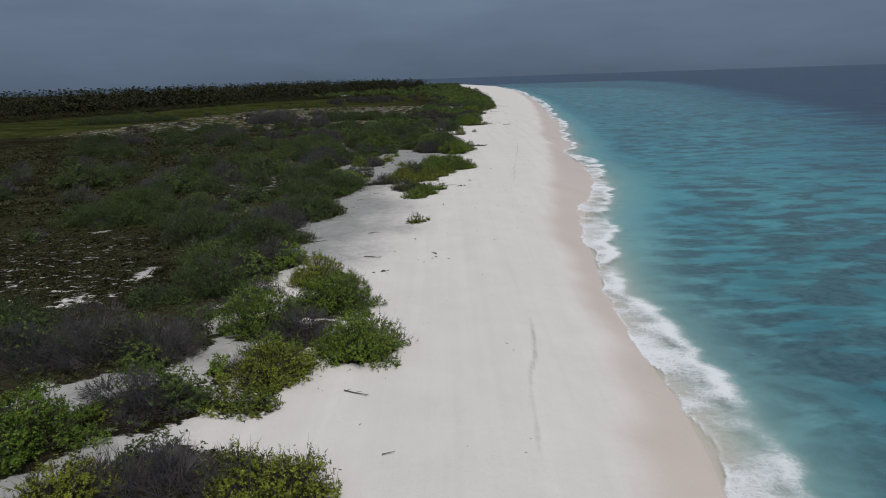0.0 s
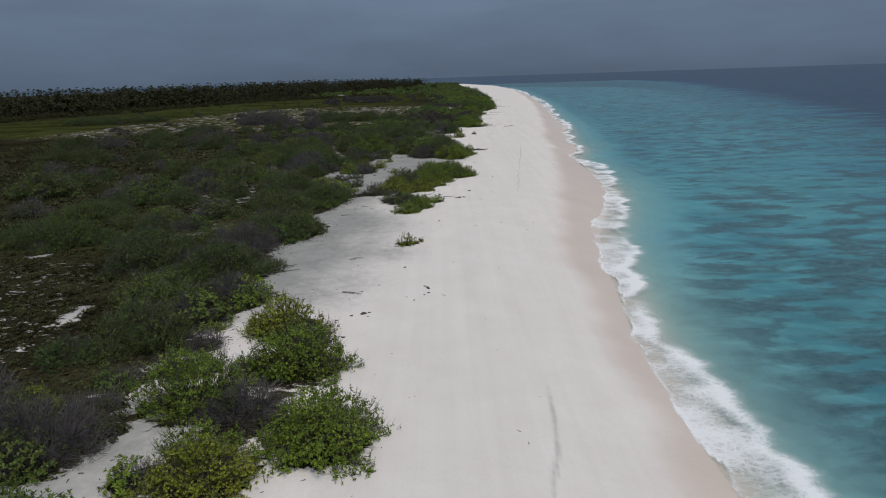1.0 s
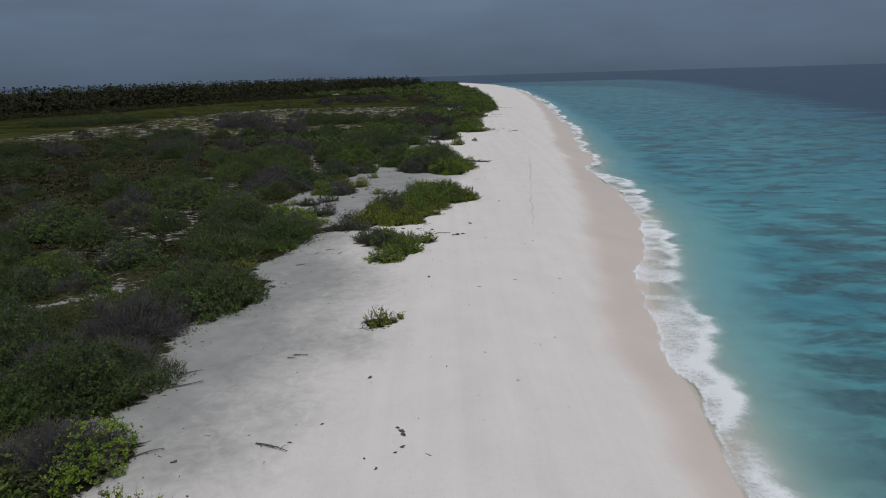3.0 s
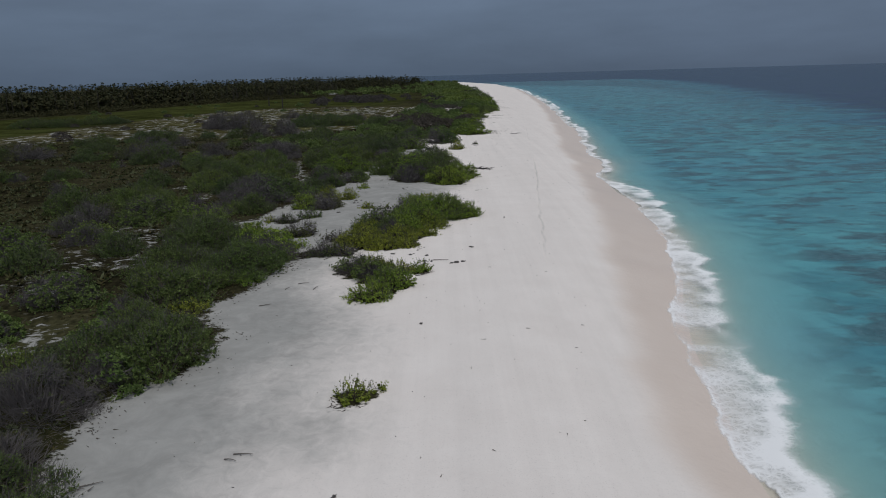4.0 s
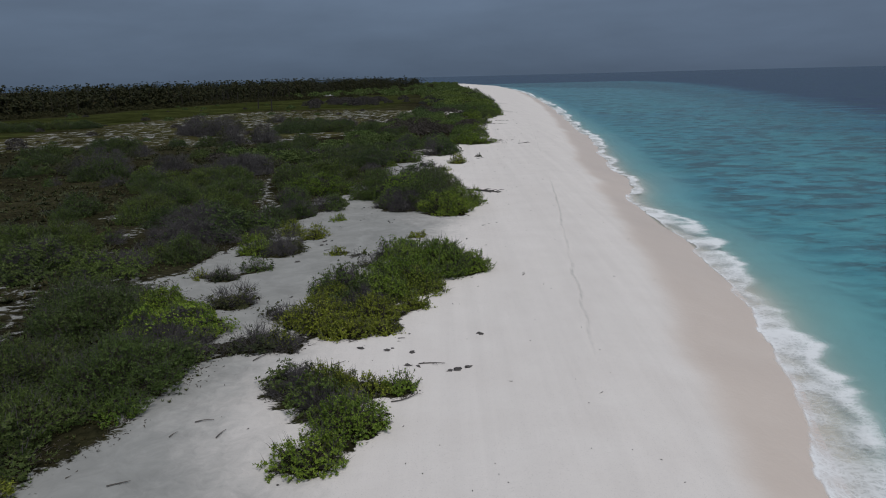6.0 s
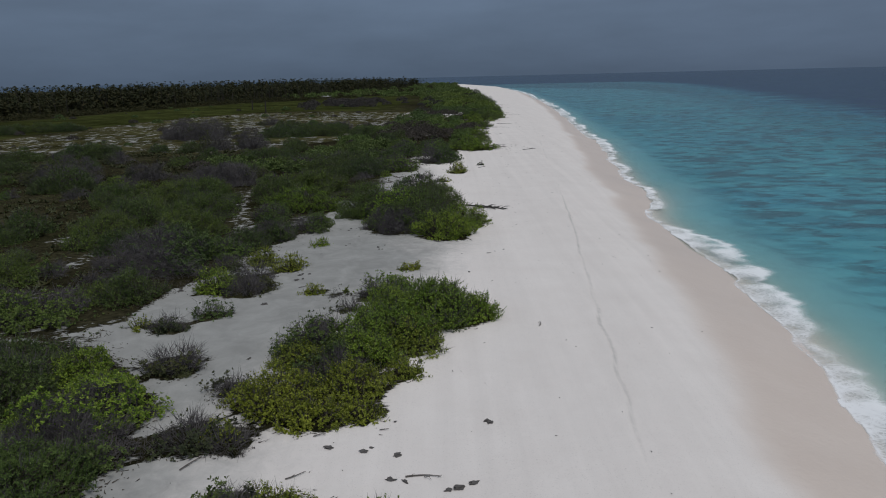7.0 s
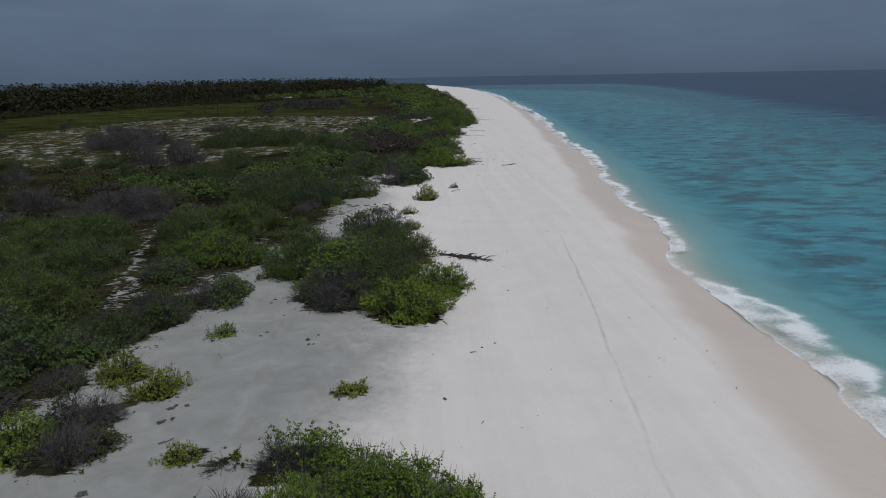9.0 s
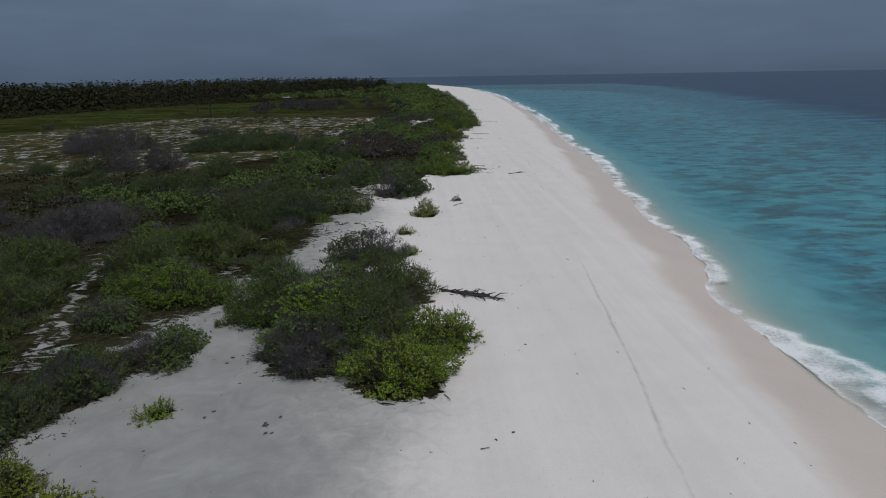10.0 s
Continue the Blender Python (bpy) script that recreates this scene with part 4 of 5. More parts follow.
shrub("M", -18.8, 60.0, 4.2, 3.4, 1.5)
shrub("O", -22.5, 57.5, 3.6, 3.2, 1.3)
shrub("D", -20.6, 49.8, 3.8, 3.0, 1.4)
shrub("O", -15.8, 51.2, 2.6, 2.2, 1.0)
shrub("M", -24.0, 72.5, 3.8, 3.2, 1.4)
shrub("D", -17.4, 73.6, 3.4, 2.8, 1.3)
shrub("M", -12.6, 101.0, 3.2, 2.8, 1.2)
shrub("O", -19.9, 102.4, 3.6, 3.0, 1.3)
shrub("M", -9.8, 30.4, 1.9, 1.6, 0.74)
shrub("G", -10.2, 32.7, 2.1, 1.6, 0.84)
shrub("Y", -1.9, 64.0, 2.0, 1.3, 0.7)
shrub("M", -4.5, 64.7, 2.0, 1.5, 0.8)
shrub("Y", -3.2, 64.4, 2.2, 1.6, 0.85)
shrub("N", -0.4, 80.6, 2.7, 2.3, 1.2)
shrub("G", -8.2, 67.6, 1.6, 1.2, 0.4)
shrub("M", -9.4, 67.0, 2.4, 1.8, 0.75)
shrub("Y", -10.7, 15.2, 3.0, 2.3, 1.03)
shrub("G", -8.0, 15.6, 4.7, 2.7, 1.24)
shrub("G", -6.2, 15.9, 3.1, 2.1, 1.03)
shrub("G", -9.7, 15.9, 2.6, 2.1, 1.03)
shrub("M", -8.6, 16.7, 2.9, 1.6, 0.98)
shrub("Y", -6.4, 16.3, 2.0, 1.4, 0.93)
shrub("Y", -4.9, 15.2, 3.6, 2.6, 1.13)
shrub("G", -4.7, 75.5, 1.6, 1.6, 0.6)
shrub("G", -4.2, 77.4, 1.5, 1.6, 0.6)
shrub("G", -3.4, 79.5, 1.5, 1.5, 0.6)
shrub("G", -6.5, 71.4, 1.8, 1.4, 0.7)
shrub("Y", -3.2, 69.3, 2.3, 1.7, 0.75)
shrub("D", -66.5, 125.0, 7.4, 5.4, 2.0)
shrub("G", -60.6, 125.0, 8.2, 5.2, 2.4)
shrub("D", -92.0, 203.0, 7.0, 5.0, 2.1)
shrub("D", -86.0, 203.5, 6.8, 5.0, 1.9)
shrub("G", -42.6, 125.5, 8.4, 6.4, 2.8)
shrub("G", -38.8, 119.5, 6.8, 4.8, 1.9)
shrub("M", -28.4, 68.4, 7.4, 5.4, 2.3)
shrub("G", -31.4, 71.5, 5.6, 4.6, 2.1)
shrub("M", -40.7, 73.5, 7.0, 5.6, 2.5)
shrub("D", -40.3, 78.5, 4.1, 3.4, 1.6)
shrub("O", -29.2, 59.5, 6.4, 4.8, 1.6)
shrub("O", -26.8, 51.6, 6.8, 4.6, 1.7)
shrub("D", -30.2, 52.4, 4.6, 3.8, 1.5)
shrub("D", -6.4, 163.0, 4.6, 4.0, 1.6)
shrub("D", -50.1, 121.1, 4.0, 3.2, 1.5)
shrub("D", -53.8, 132.1, 6.4, 4.4, 1.5)
shrub("D", -22.8, 156.4, 3.9, 3.2, 1.4)
shrub("O", -30.3, 110.9, 3.9, 3.4, 1.3)
shrub("D", -29.1, 107.4, 3.0, 2.6, 1.2)
shrub("D", -20.6, 69.6, 3.3, 3.0, 1.4)
shrub("D", -42.4, 104.0, 3.2, 2.6, 1.3)
shrub("D", -58.3, 106.6, 7.6, 5.0, 2.0)
shrub("M", -52.0, 78.0, 3.4, 3.0, 1.5)
shrub("D", -24.2, 66.0, 3.6, 3.0, 1.4)
shrub("O", -24.6, 84.8, 5.4, 4.4, 1.7)
shrub("O", -23.8, 96.4, 5.4, 4.2, 1.5)
shrub("M", -30.8, 46.8, 2.2, 1.9, 0.8)

# scrub that fills the ground behind the beach: a few grown shapes, set out again and again
MODELS = [(k, build_shrub(k, w, d, h, 900 + i, 0.6)) for i, (k, w, d, h) in enumerate([
    ("D", 3.4, 3.0, 1.5), ("D", 2.6, 2.4, 1.2), ("D", 4.2, 3.2, 1.9), ("G", 3.2, 2.8, 1.4), ("G", 2.4, 2.2, 1.0), ("G", 4.0, 3.2, 1.6), ("M", 3.4, 3.0, 1.4), ("M", 2.6, 2.2, 1.1), ("N", 2.4, 2.2, 1.1), ("Y", 1.8, 1.7, 0.7), ("O", 3.0, 2.8, 1.2), ("O", 2.2, 2.0, 0.9)])]
for i, (k, ob) in enumerate(MODELS):
    ob.matrix_basis = pose(-25 - 4.5 * i, 14 + 1.6 * i, float(ground_z(-25 - 4.5 * i, 14 + 1.6 * i)) - 0.03)
    PLACED.append((-25 - 4.5 * i, 14 + 1.6 * i, 1.5))
rng = np.random.default_rng(77)
count = 0
for _ in range(14000):
    if count >= 115:
        break
    y = 12 + 130 * rng.random()
    deep_in = 1.5 + (20 + 0.32 * y) * rng.random() ** 1.5
    x = float(along(SCRUB, y)) - deep_in
    band = 0.10 if deep_in > 15 else 1.0
    if y < 33 and x > -22 or float(wobble(x, y, 9.0, 11) + 0.5 * wobble(x, y, 3.5, 12)) > 0.30 and deep_in < 26:
        continue
    if -40 < x < -15 and 28 < y < 52 or 140 < y < 215 and -80 < x < -12:
        continue
    if float(bare(x, y)) > 0.02 or (92 < y < 128 and x > -22 and rng.random() < 0.8):
        continue
    if rng.random() > band * (0.55 + 0.6 * float(wobble(x, y, 8.0, 51))) or any((x - a) ** 2 + (y - b) ** 2 < (0.62 * r + 0.75) ** 2 for a, b, r in PLACED):
        continue
    pick = rng.choice(len(MODELS), p=[0.14, 0.10, 0.10, 0.10, 0.08, 0.06, 0.13, 0.09, 0.0, 0.0, 0.10, 0.10])
    k, ob = MODELS[pick]
    s = rng.uniform(0.7, 1.3)
    copy_thing(ob, pose(x, y, float(ground_z(x, y)) - 0.04, 0, 0, rng.random() * 360) @ Matrix.Diagonal((s, s, s * rng.uniform(0.85, 1.1), 1)))
    PLACED.append((x, y, 1.5 * s))
    count += 1


for y, off, pick, s in ((122, 1.0, 8, 0.6), (126, 0.6, 9, 0.8), (152, 1.8, 8, 0.9), (158, 0.3, 10, 1.1), (164, 1.4, 1, 0.8), (172, 0.6, 8, 1.3), (181, 2.0, 7, 0.7), (187, 0.4, 11, 1.4), (203, 2.2, 8, 0.9), (209, 0.8, 10, 1.5), (226, 1.6, 1, 1.2), (233, 3.4, 8, 0.8),
                        (241, 0.7, 8, 1.8), (256, 2.6, 11, 1.2), (270, 0.9, 8, 1.7), (283, 3.0, 1, 1.1), (301, 1.2, 10, 1.9), (322, 2.8, 8, 1.4), (345, 1.0, 11, 2.2), (372, 2.6, 8, 1.6), (400, 1.0, 1, 2.2)):
    x = float(along(SCRUB, y)) + 0.4 * off - 0.8
    copy_thing(MODELS[pick][1], pose(x, y, float(ground_z(x, y)) - 0.04, 0, 0, 77 * y) @ Matrix.Diagonal((s, s, s, 1)))

# fallen leaves, dead twigs and painted shade darken sand under and beside the shrubs
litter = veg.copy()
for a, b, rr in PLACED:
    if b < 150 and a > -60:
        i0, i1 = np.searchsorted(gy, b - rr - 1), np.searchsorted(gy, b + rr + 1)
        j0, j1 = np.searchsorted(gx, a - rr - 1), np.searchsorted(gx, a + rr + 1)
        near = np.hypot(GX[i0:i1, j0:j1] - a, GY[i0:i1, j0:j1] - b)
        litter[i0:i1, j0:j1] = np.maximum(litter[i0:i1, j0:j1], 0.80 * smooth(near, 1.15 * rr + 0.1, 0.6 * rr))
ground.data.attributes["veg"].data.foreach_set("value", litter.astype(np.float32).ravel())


def clump_field(name, spots, sizes, mat, seed, per, leaf, label, cat, slim=False, rise=0.62):
    """Far scrub as one mesh of many leafy clumps."""
    r = np.random.default_rng(seed)
    V, F, o = [], [], 0
    for (x, y), s in zip(spots, sizes):
        dirs = unit(np.stack([r.normal(size=per), r.normal(size=per), np.abs(r.normal(size=per)) + 0.05], 1))
        p = dirs * [s, s, s * rise] * r.uniform(0.6, 1.0, (per, 1)) + [x, y, float(ground_z(x, y))]
        v, f = leaves(r, p, dirs + [0, 0, 0.3], 3, leaf * s, leaf * s * 0.4, 1.0, slim=slim)
        V.append(v), F.append(f + o)
        o += len(v)
    me = bpy.data.meshes.new(name)
    me.from_pydata(np.concatenate(V).tolist(), [], np.concatenate(F).tolist())
    me.materials.append(mat)
    return tagged(new(name, me), label, cat, kind="stuff")


def far_spots(r, n, y0, y1, inside, outside, power=1.0):
    y = y0 + (y1 - y0) * r.random(n) ** power
    hi = along(SCRUB, y) - 2.2
    lo = hi - (inside + outside * (y - y0))
    return np.stack([lo + (hi - lo) * r.random(n) ** 0.8, y], 1)


r = np.random.default_rng(5)
for mat, n, level, lab in ((LEAF["D"], 130, -0.2, "dark green scrub behind the beach"), (LEAF["O"], 100, -0.1, "olive green scrub behind the beach"), (LEAF["P"], 90, -0.1, "grey leafless scrub behind the beach")):
    spots = far_spots(r, n, 128, 190, 24, 0.0)
    spots = spots[wobble(spots[:, 0], spots[:, 1], 12.0, 81 + n) > level]
    open_field = (spots[:, 1] > 142) & (spots[:, 1] < 212) & (spots[:, 0] < -16)
    spots = spots[~open_field]
    clump_field("distant_scrub", spots, 1.0 + 1.7 * r.random(len(spots)) ** 1.4, mat, n + 1, 240, 0.105, lab, "scrub")
for mat, n, level, lab in ((LEAF["D"], 170, -0.15, "dark green scrub along the far beach"), (LEAF["O"], 150, -0.2, "olive green scrub among the far bushes"), (LEAF["P"], 110, 0.0, "grey leafless scrub among the far bushes")):
    spots = far_spots(r, n, 178, 430, 21, 0.02)
    spots = spots[wobble(spots[:, 0], spots[:, 1], 16.0, 61 + n) > level]
    near = spots[:, 1] < 270
    clump_field("far_scrub", spots[near], 1.0 + 2.0 * r.random(near.sum()) ** 1.5, mat, n, 250, 0.105, lab, "scrub")
    clump_field("far_scrub", spots[~near], 1.0 + 2.4 * r.random((~near).sum()) ** 1.5, mat, n + 9, 100, 0.18, lab, "scrub")
spots = far_spots(r, 260, 400, 880, 100, 0.25)
clump_field("far_scrub", spots, r.uniform(1.2, 3.2, len(spots)), LEAF["O"], 17, 36, 0.30, "olive scrub towards the island's far end", "scrub")
spots = far_spots(r, 420, 400, 880, 100, 0.25)
clump_field("far_scrub", spots, r.uniform(1.6, 3.6, len(spots)), LEAF["D"], 7, 36, 0.30, "dark scrub thicket towards the island's far end", "scrub")
y = r.uniform(110, 700, 1100)
k = r.random(len(y))
spots = np.stack([along(THICKET, y) * k + (along(PALM_EDGE, y) - 6) * (1 - k) - 1.5, y], 1)
spots = spots[np.abs(spots[:, 0] + 66 + 0.185 * (spots[:, 1] - 440)) > 5]
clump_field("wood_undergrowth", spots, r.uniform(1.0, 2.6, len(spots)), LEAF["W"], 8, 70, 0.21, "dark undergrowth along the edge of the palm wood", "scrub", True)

y = r.uniform(100, 700, 560)
spots = np.stack([along(PALM_EDGE, y) - 8 - 120 * r.random(len(y)) ** 1.4, y], 1)
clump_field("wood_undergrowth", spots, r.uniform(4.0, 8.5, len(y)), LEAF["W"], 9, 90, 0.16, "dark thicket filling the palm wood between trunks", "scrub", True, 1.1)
for mat, n, lab in ((LEAF["D"], 46, "dark bushes scattered over the grassy field"), (LEAF["P"], 34, "grey bushes scattered over the grassy field")):
    spots = np.stack([r.uniform(-125, -22, n), r.uniform(150, 330, n)], 1)
    spots = spots[(spots[:, 0] > along(PALM_EDGE, spots[:, 1]) + 4) & (spots[:, 0] < along(SCRUB, spots[:, 1]) - 20)]
    clump_field("field_scrub", spots, 0.4 + 1.5 * r.random(len(spots)) ** 2, mat, n + 3, 160, 0.15, lab, "scrub")
spots = np.stack([r.normal(-34, 11, 46), r.normal(318, 18, 46)], 1)
clump_field("field_scrub", spots, r.uniform(1.6, 3.4, len(spots)), LEAF["P"], 31, 150, 0.14, "band of grey leafless bushes across the field", "scrub")

# creepers, herbs and grass tufts on the ground behind the beach
n = 44000
y = 8 + 150 * r.random(n) ** 1.3
x = along(SCRUB, y) + 0.2 - (10 + 0.35 * y) * r.random(n)
keep = (wobble(x, y, 1.1, 71) + 0.6 * wobble(x, y, 4.0, 72) > -0.25) & (bare(x, y) < 0.4)
x, y = x[keep], y[keep]
base = np.stack([x, y, ground_z(x, y) - 0.01], 1)
for name, sel, mat, lab in (("herb_tuft", r.random(len(x)) < 0.45, LEAF["D"], "low green creeping herbs on sandy ground"), ("dry_tuft", r.random(len(x)) < 0.5, LEAF["S"], "low dry straw-brown tufts on sandy ground")):
    v, f = leaves(r, base[sel], np.tile([0.0, 0.0, 1.0], (sel.sum(), 1)), 9, 0.13, 0.02, 0.8, slim=True)
    me = bpy.data.meshes.new(name)
    me.from_pydata(v.tolist(), [], f.tolist())
    me.materials.append(mat)
    tagged(new(name, me), lab, "ground cover", kind="stuff")


n = 5200
x, y = r.uniform(-42, -14, n), r.uniform(26, 56, n)
keep = (x < along(SCRUB, y) - 0.5) & (wobble(x, y, 0.9, 75) + 0.5 * wobble(x, y, 3.0, 76) > -0.1) & (bare(x, y) < 0.3)
base = np.stack([x[keep], y[keep], ground_z(x[keep], y[keep]) - 0.01], 1)
v, f = leaves(r, base, np.tile([0.0, 0.0, 1.0], (len(base), 1)), 7, 0.22, 0.06, 1.15, slim=True)
me = bpy.data.meshes.new("heath_tuft")
me.from_pydata(v.tolist(), [], f.tolist())
me.materials.append(LEAF["W"])
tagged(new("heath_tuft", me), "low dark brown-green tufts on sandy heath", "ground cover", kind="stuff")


n = 12000
x, y = r.uniform(-80, -18, n), 56 + 96 * r.random(n)
keep = (x < along(SCRUB, y) - 6) & (wobble(x, y, 1.6, 77) + 0.8 * wobble(x, y, 6.0, 78) > -0.2) & (bare(x, y) < 0.3)
base = np.stack([x[keep], y[keep], ground_z(x[keep], y[keep]) - 0.02], 1)
for name, sel, mat, lab in (("heath_tuft", r.random(len(base)) < 0.55, LEAF["W"], "low dark brown tufts covering the inland heath"), ("heath_tuft", r.random(len(base)) < 0.5, LEAF["G"], "low grey-green tufts covering the inland heath")):
    v, f = leaves(r, base[sel], np.tile([0.0, 0.0, 1.0], (sel.sum(), 1)), 7, 0.42, 0.10, 1.1, slim=True)
    me = bpy.data.meshes.new(name)
    me.from_pydata(v.tolist(), [], f.tolist())
    me.materials.append(mat)
    tagged(new(name, me), lab, "ground cover", kind="stuff")


# twigs, dead leaves and wrack strewn along the edge of the scrub and round the shrubs
n = 9000
y = 10 + 130 * r.random(n)
x = along(SCRUB, y) + r.normal(-0.5, 0.7, n)
home = np.array([(a, b, rr) for a, b, rr in PLACED if b < 135 and a > -16])
pick = r.integers(0, len(home), 9000)
ang, far_out = r.random(9000) * 6.28, r.normal(0.93, 0.12, 9000)
x = np.concatenate([x, home[pick, 0] + np.cos(ang) * home[pick, 2] * far_out])
y = np.concatenate([y, home[pick, 1] + np.sin(ang) * home[pick, 2] * far_out])
ok = wobble(x, y, 1.3, 73) + 0.5 * wobble(x, y, 5.0, 74) > -0.05
x, y = x[ok], y[ok]
p = np.stack([x, y, ground_z(x, y) + 0.012], 1)
ang = r.random(len(x)) * 6.28
L = r.uniform(0.06, 0.30, len(x)) * r.random(len(x))
v, f = spikes(p, p + np.stack([np.cos(ang) * L, np.sin(ang) * L, r.uniform(-0.01, 0.05, len(x))], 1), 0.022, r)
me = bpy.data.meshes.new("plant_litter")
me.from_pydata(v.tolist(), [], f.tolist())
me.materials.append(BARK)
tagged(new("plant_litter", me), "dark twigs and dead leaves strewn on sand", "litter", kind="stuff")


# lines of dark wrack left by high tides in front of the farther bushes
cy = np.array([118, 121, 131, 146, 149, 152, 171, 186, 196, 204, 215, 228, 236, 262, 281])
line = r.integers(0, len(cy), 620)
y = cy[line] + r.normal(0, 0.5, 620)
x = along(SCRUB, y) - 0.8 + np.abs(r.normal(0, 2.0, 620)) + 1.2 * (line % 3)
p = np.stack([x, y, ground_z(x, y) + 0.02], 1)
ang = r.normal(0, 0.5, 620)
L = r.uniform(0.15, 0.9, 620) * r.random(620)
v, f = spikes(p, p + np.stack([np.cos(ang) * L, np.sin(ang) * L, r.uniform(0.0, 0.06, 620)], 1), 0.035, r)
me = bpy.data.meshes.new("wrack")
me.from_pydata(v.tolist(), [], f.tolist())
me.materials.append(BARK)
tagged(new("wrack", me), "dark strands of dry wrack lying on pale sand", "wrack", kind="stuff")


# shells and scraps scattered thinly over the open beach
n = 520
y = 8 + 160 * r.random(n)
x = along(SCRUB, y) + (shore(y) - 5 - along(SCRUB, y)) * r.random(n) ** 1.3
p = np.stack([x, y, ground_z(x, y) + 0.01], 1)
ang = r.random(n) * 6.28
L = 0.03 + 0.24 * r.random(n) ** 3
v, f = spikes(p, p + np.stack([np.cos(ang) * L, np.sin(ang) * L, 0 * L + 0.01], 1), 0.018, r)
me = bpy.data.meshes.new("beach_scrap")
me.from_pydata(v.tolist(), [], f.tolist())
me.materials.append(DRIFT)
tagged(new("beach_scrap", me), "small dark scraps and shells on pale sand", "litter", kind="stuff")


# ---- palm wood ----
def palm_arrays(r, height, fronds=11):
    """A coconut palm: leaning tapered trunk and a crown of arched fronds."""
    lean = r.normal(0, 0.06, 2) * height
    t = np.linspace(0, 1, 5)
    axis = np.stack([lean[0] * t ** 2, lean[1] * t ** 2, height * t], 1)
    rad = 0.10 - 0.045 * t
    a = np.arange(4) * np.pi / 2
    tv = (axis[:, None] + np.stack([np.cos(a), np.sin(a), 0 * a], 1)[None] * rad[:, None, None]).reshape(-1, 3)
    tf = np.array([[s * 4 + j, s * 4 + (j + 1) % 4, (s + 1) * 4 + (j + 1) % 4, (s + 1) * 4 + j] for s in range(4) for j in range(4)])
    V, F = [], []
    top = axis[-1]
    for i in range(fronds):
        g = i * 2.4 + r.normal(0, 0.2)
        rise = r.uniform(-1.2, 1.0)
        L = r.uniform(0.7, 1.2)
        out = np.array([math.cos(g), math.sin(g), 0])
        s = np.linspace(0, 1, 4)
        rib = top + out * (L * s * (1 - 0.2 * s))[:, None] + np.array([0, 0, 1.0]) * (L * (rise * 0.6 * s - (0.5 + 0.3 * rise) * s ** 2))[:, None]
        side = np.cross(out, [0, 0, 1.0])
        wd = np.array([0.04, 0.18, 0.16, 0.02])[:, None]
        drop = np.array([0, 0, -1.0]) * wd * 0.8
        o = sum(len(v) for v in V)
        V.append(np.concatenate([rib, rib + side * wd + drop, rib - side * wd + drop]))
        for j in range(3):
            F.append([o + j, o + j + 1, o + 5 + j, o + 4 + j])
            F.append([o + j + 1, o + j, o + 8 + j, o + 9 + j])
    return tv, tf, np.concatenate(V), np.array(F)


def build_palm(seed, height):
    r = np.random.default_rng(seed)
    tv, tf, cv, cf = palm_arrays(r, height)
    root = tagged(new("palm_tree"), "tall slender coconut palm in the distant wood", "palm", "palms of the wood edge")
    part("trunk", tv, tf, PALM_TRUNK, root)
    part("crown", cv, cf, PALM_LEAF, root)
    return root


palms = [build_palm(300 + i, hgt) for i, hgt in enumerate((7.4, 8.8, 9.6, 10.4, 6.0))]
r = np.random.default_rng(41)
for i in range(110):
    y = 150 + 500 * r.random()
    x = float(along(PALM_EDGE, y)) + r.normal(-5, 5)
    if i >= 92:
        x, y = r.uniform(-70, 5), r.uniform(640, 860)
    m = pose(x, y, 1.8, 0, 0, r.random() * 360) @ Matrix.Scale(1.0 if i < 92 else 0.72, 4)
    if i < len(palms):
        palms[i].matrix_basis = m
    else:
        copy_thing(palms[i % len(palms)], m)
V, F, o = [], [], 0
TV, TF, to = [], [], 0
for i in range(2100):
    y = 100 + 600 * r.random()
    back = r.random() ** 1.2
    x = float(along(PALM_EDGE, y)) - 3 - 150 * back
    tv, tf, cv, cf = palm_arrays(r, r.uniform(4.0, 8.4) + 2.6 * min(1.0, 3 * back) * r.random() ** 0.5, 9)
    g = np.array([x, y, 1.8])
    V.append(cv + g), F.append(cf + o)
    o += len(cv)
    TV.append(tv + g), TF.append(tf + to)
    to += len(tv)
wood = tagged(new("palm_wood"), "distant dense wood of coconut palms behind the field", "palm wood", kind="stuff")
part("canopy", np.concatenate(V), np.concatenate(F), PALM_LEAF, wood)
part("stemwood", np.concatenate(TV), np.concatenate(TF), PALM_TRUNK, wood)

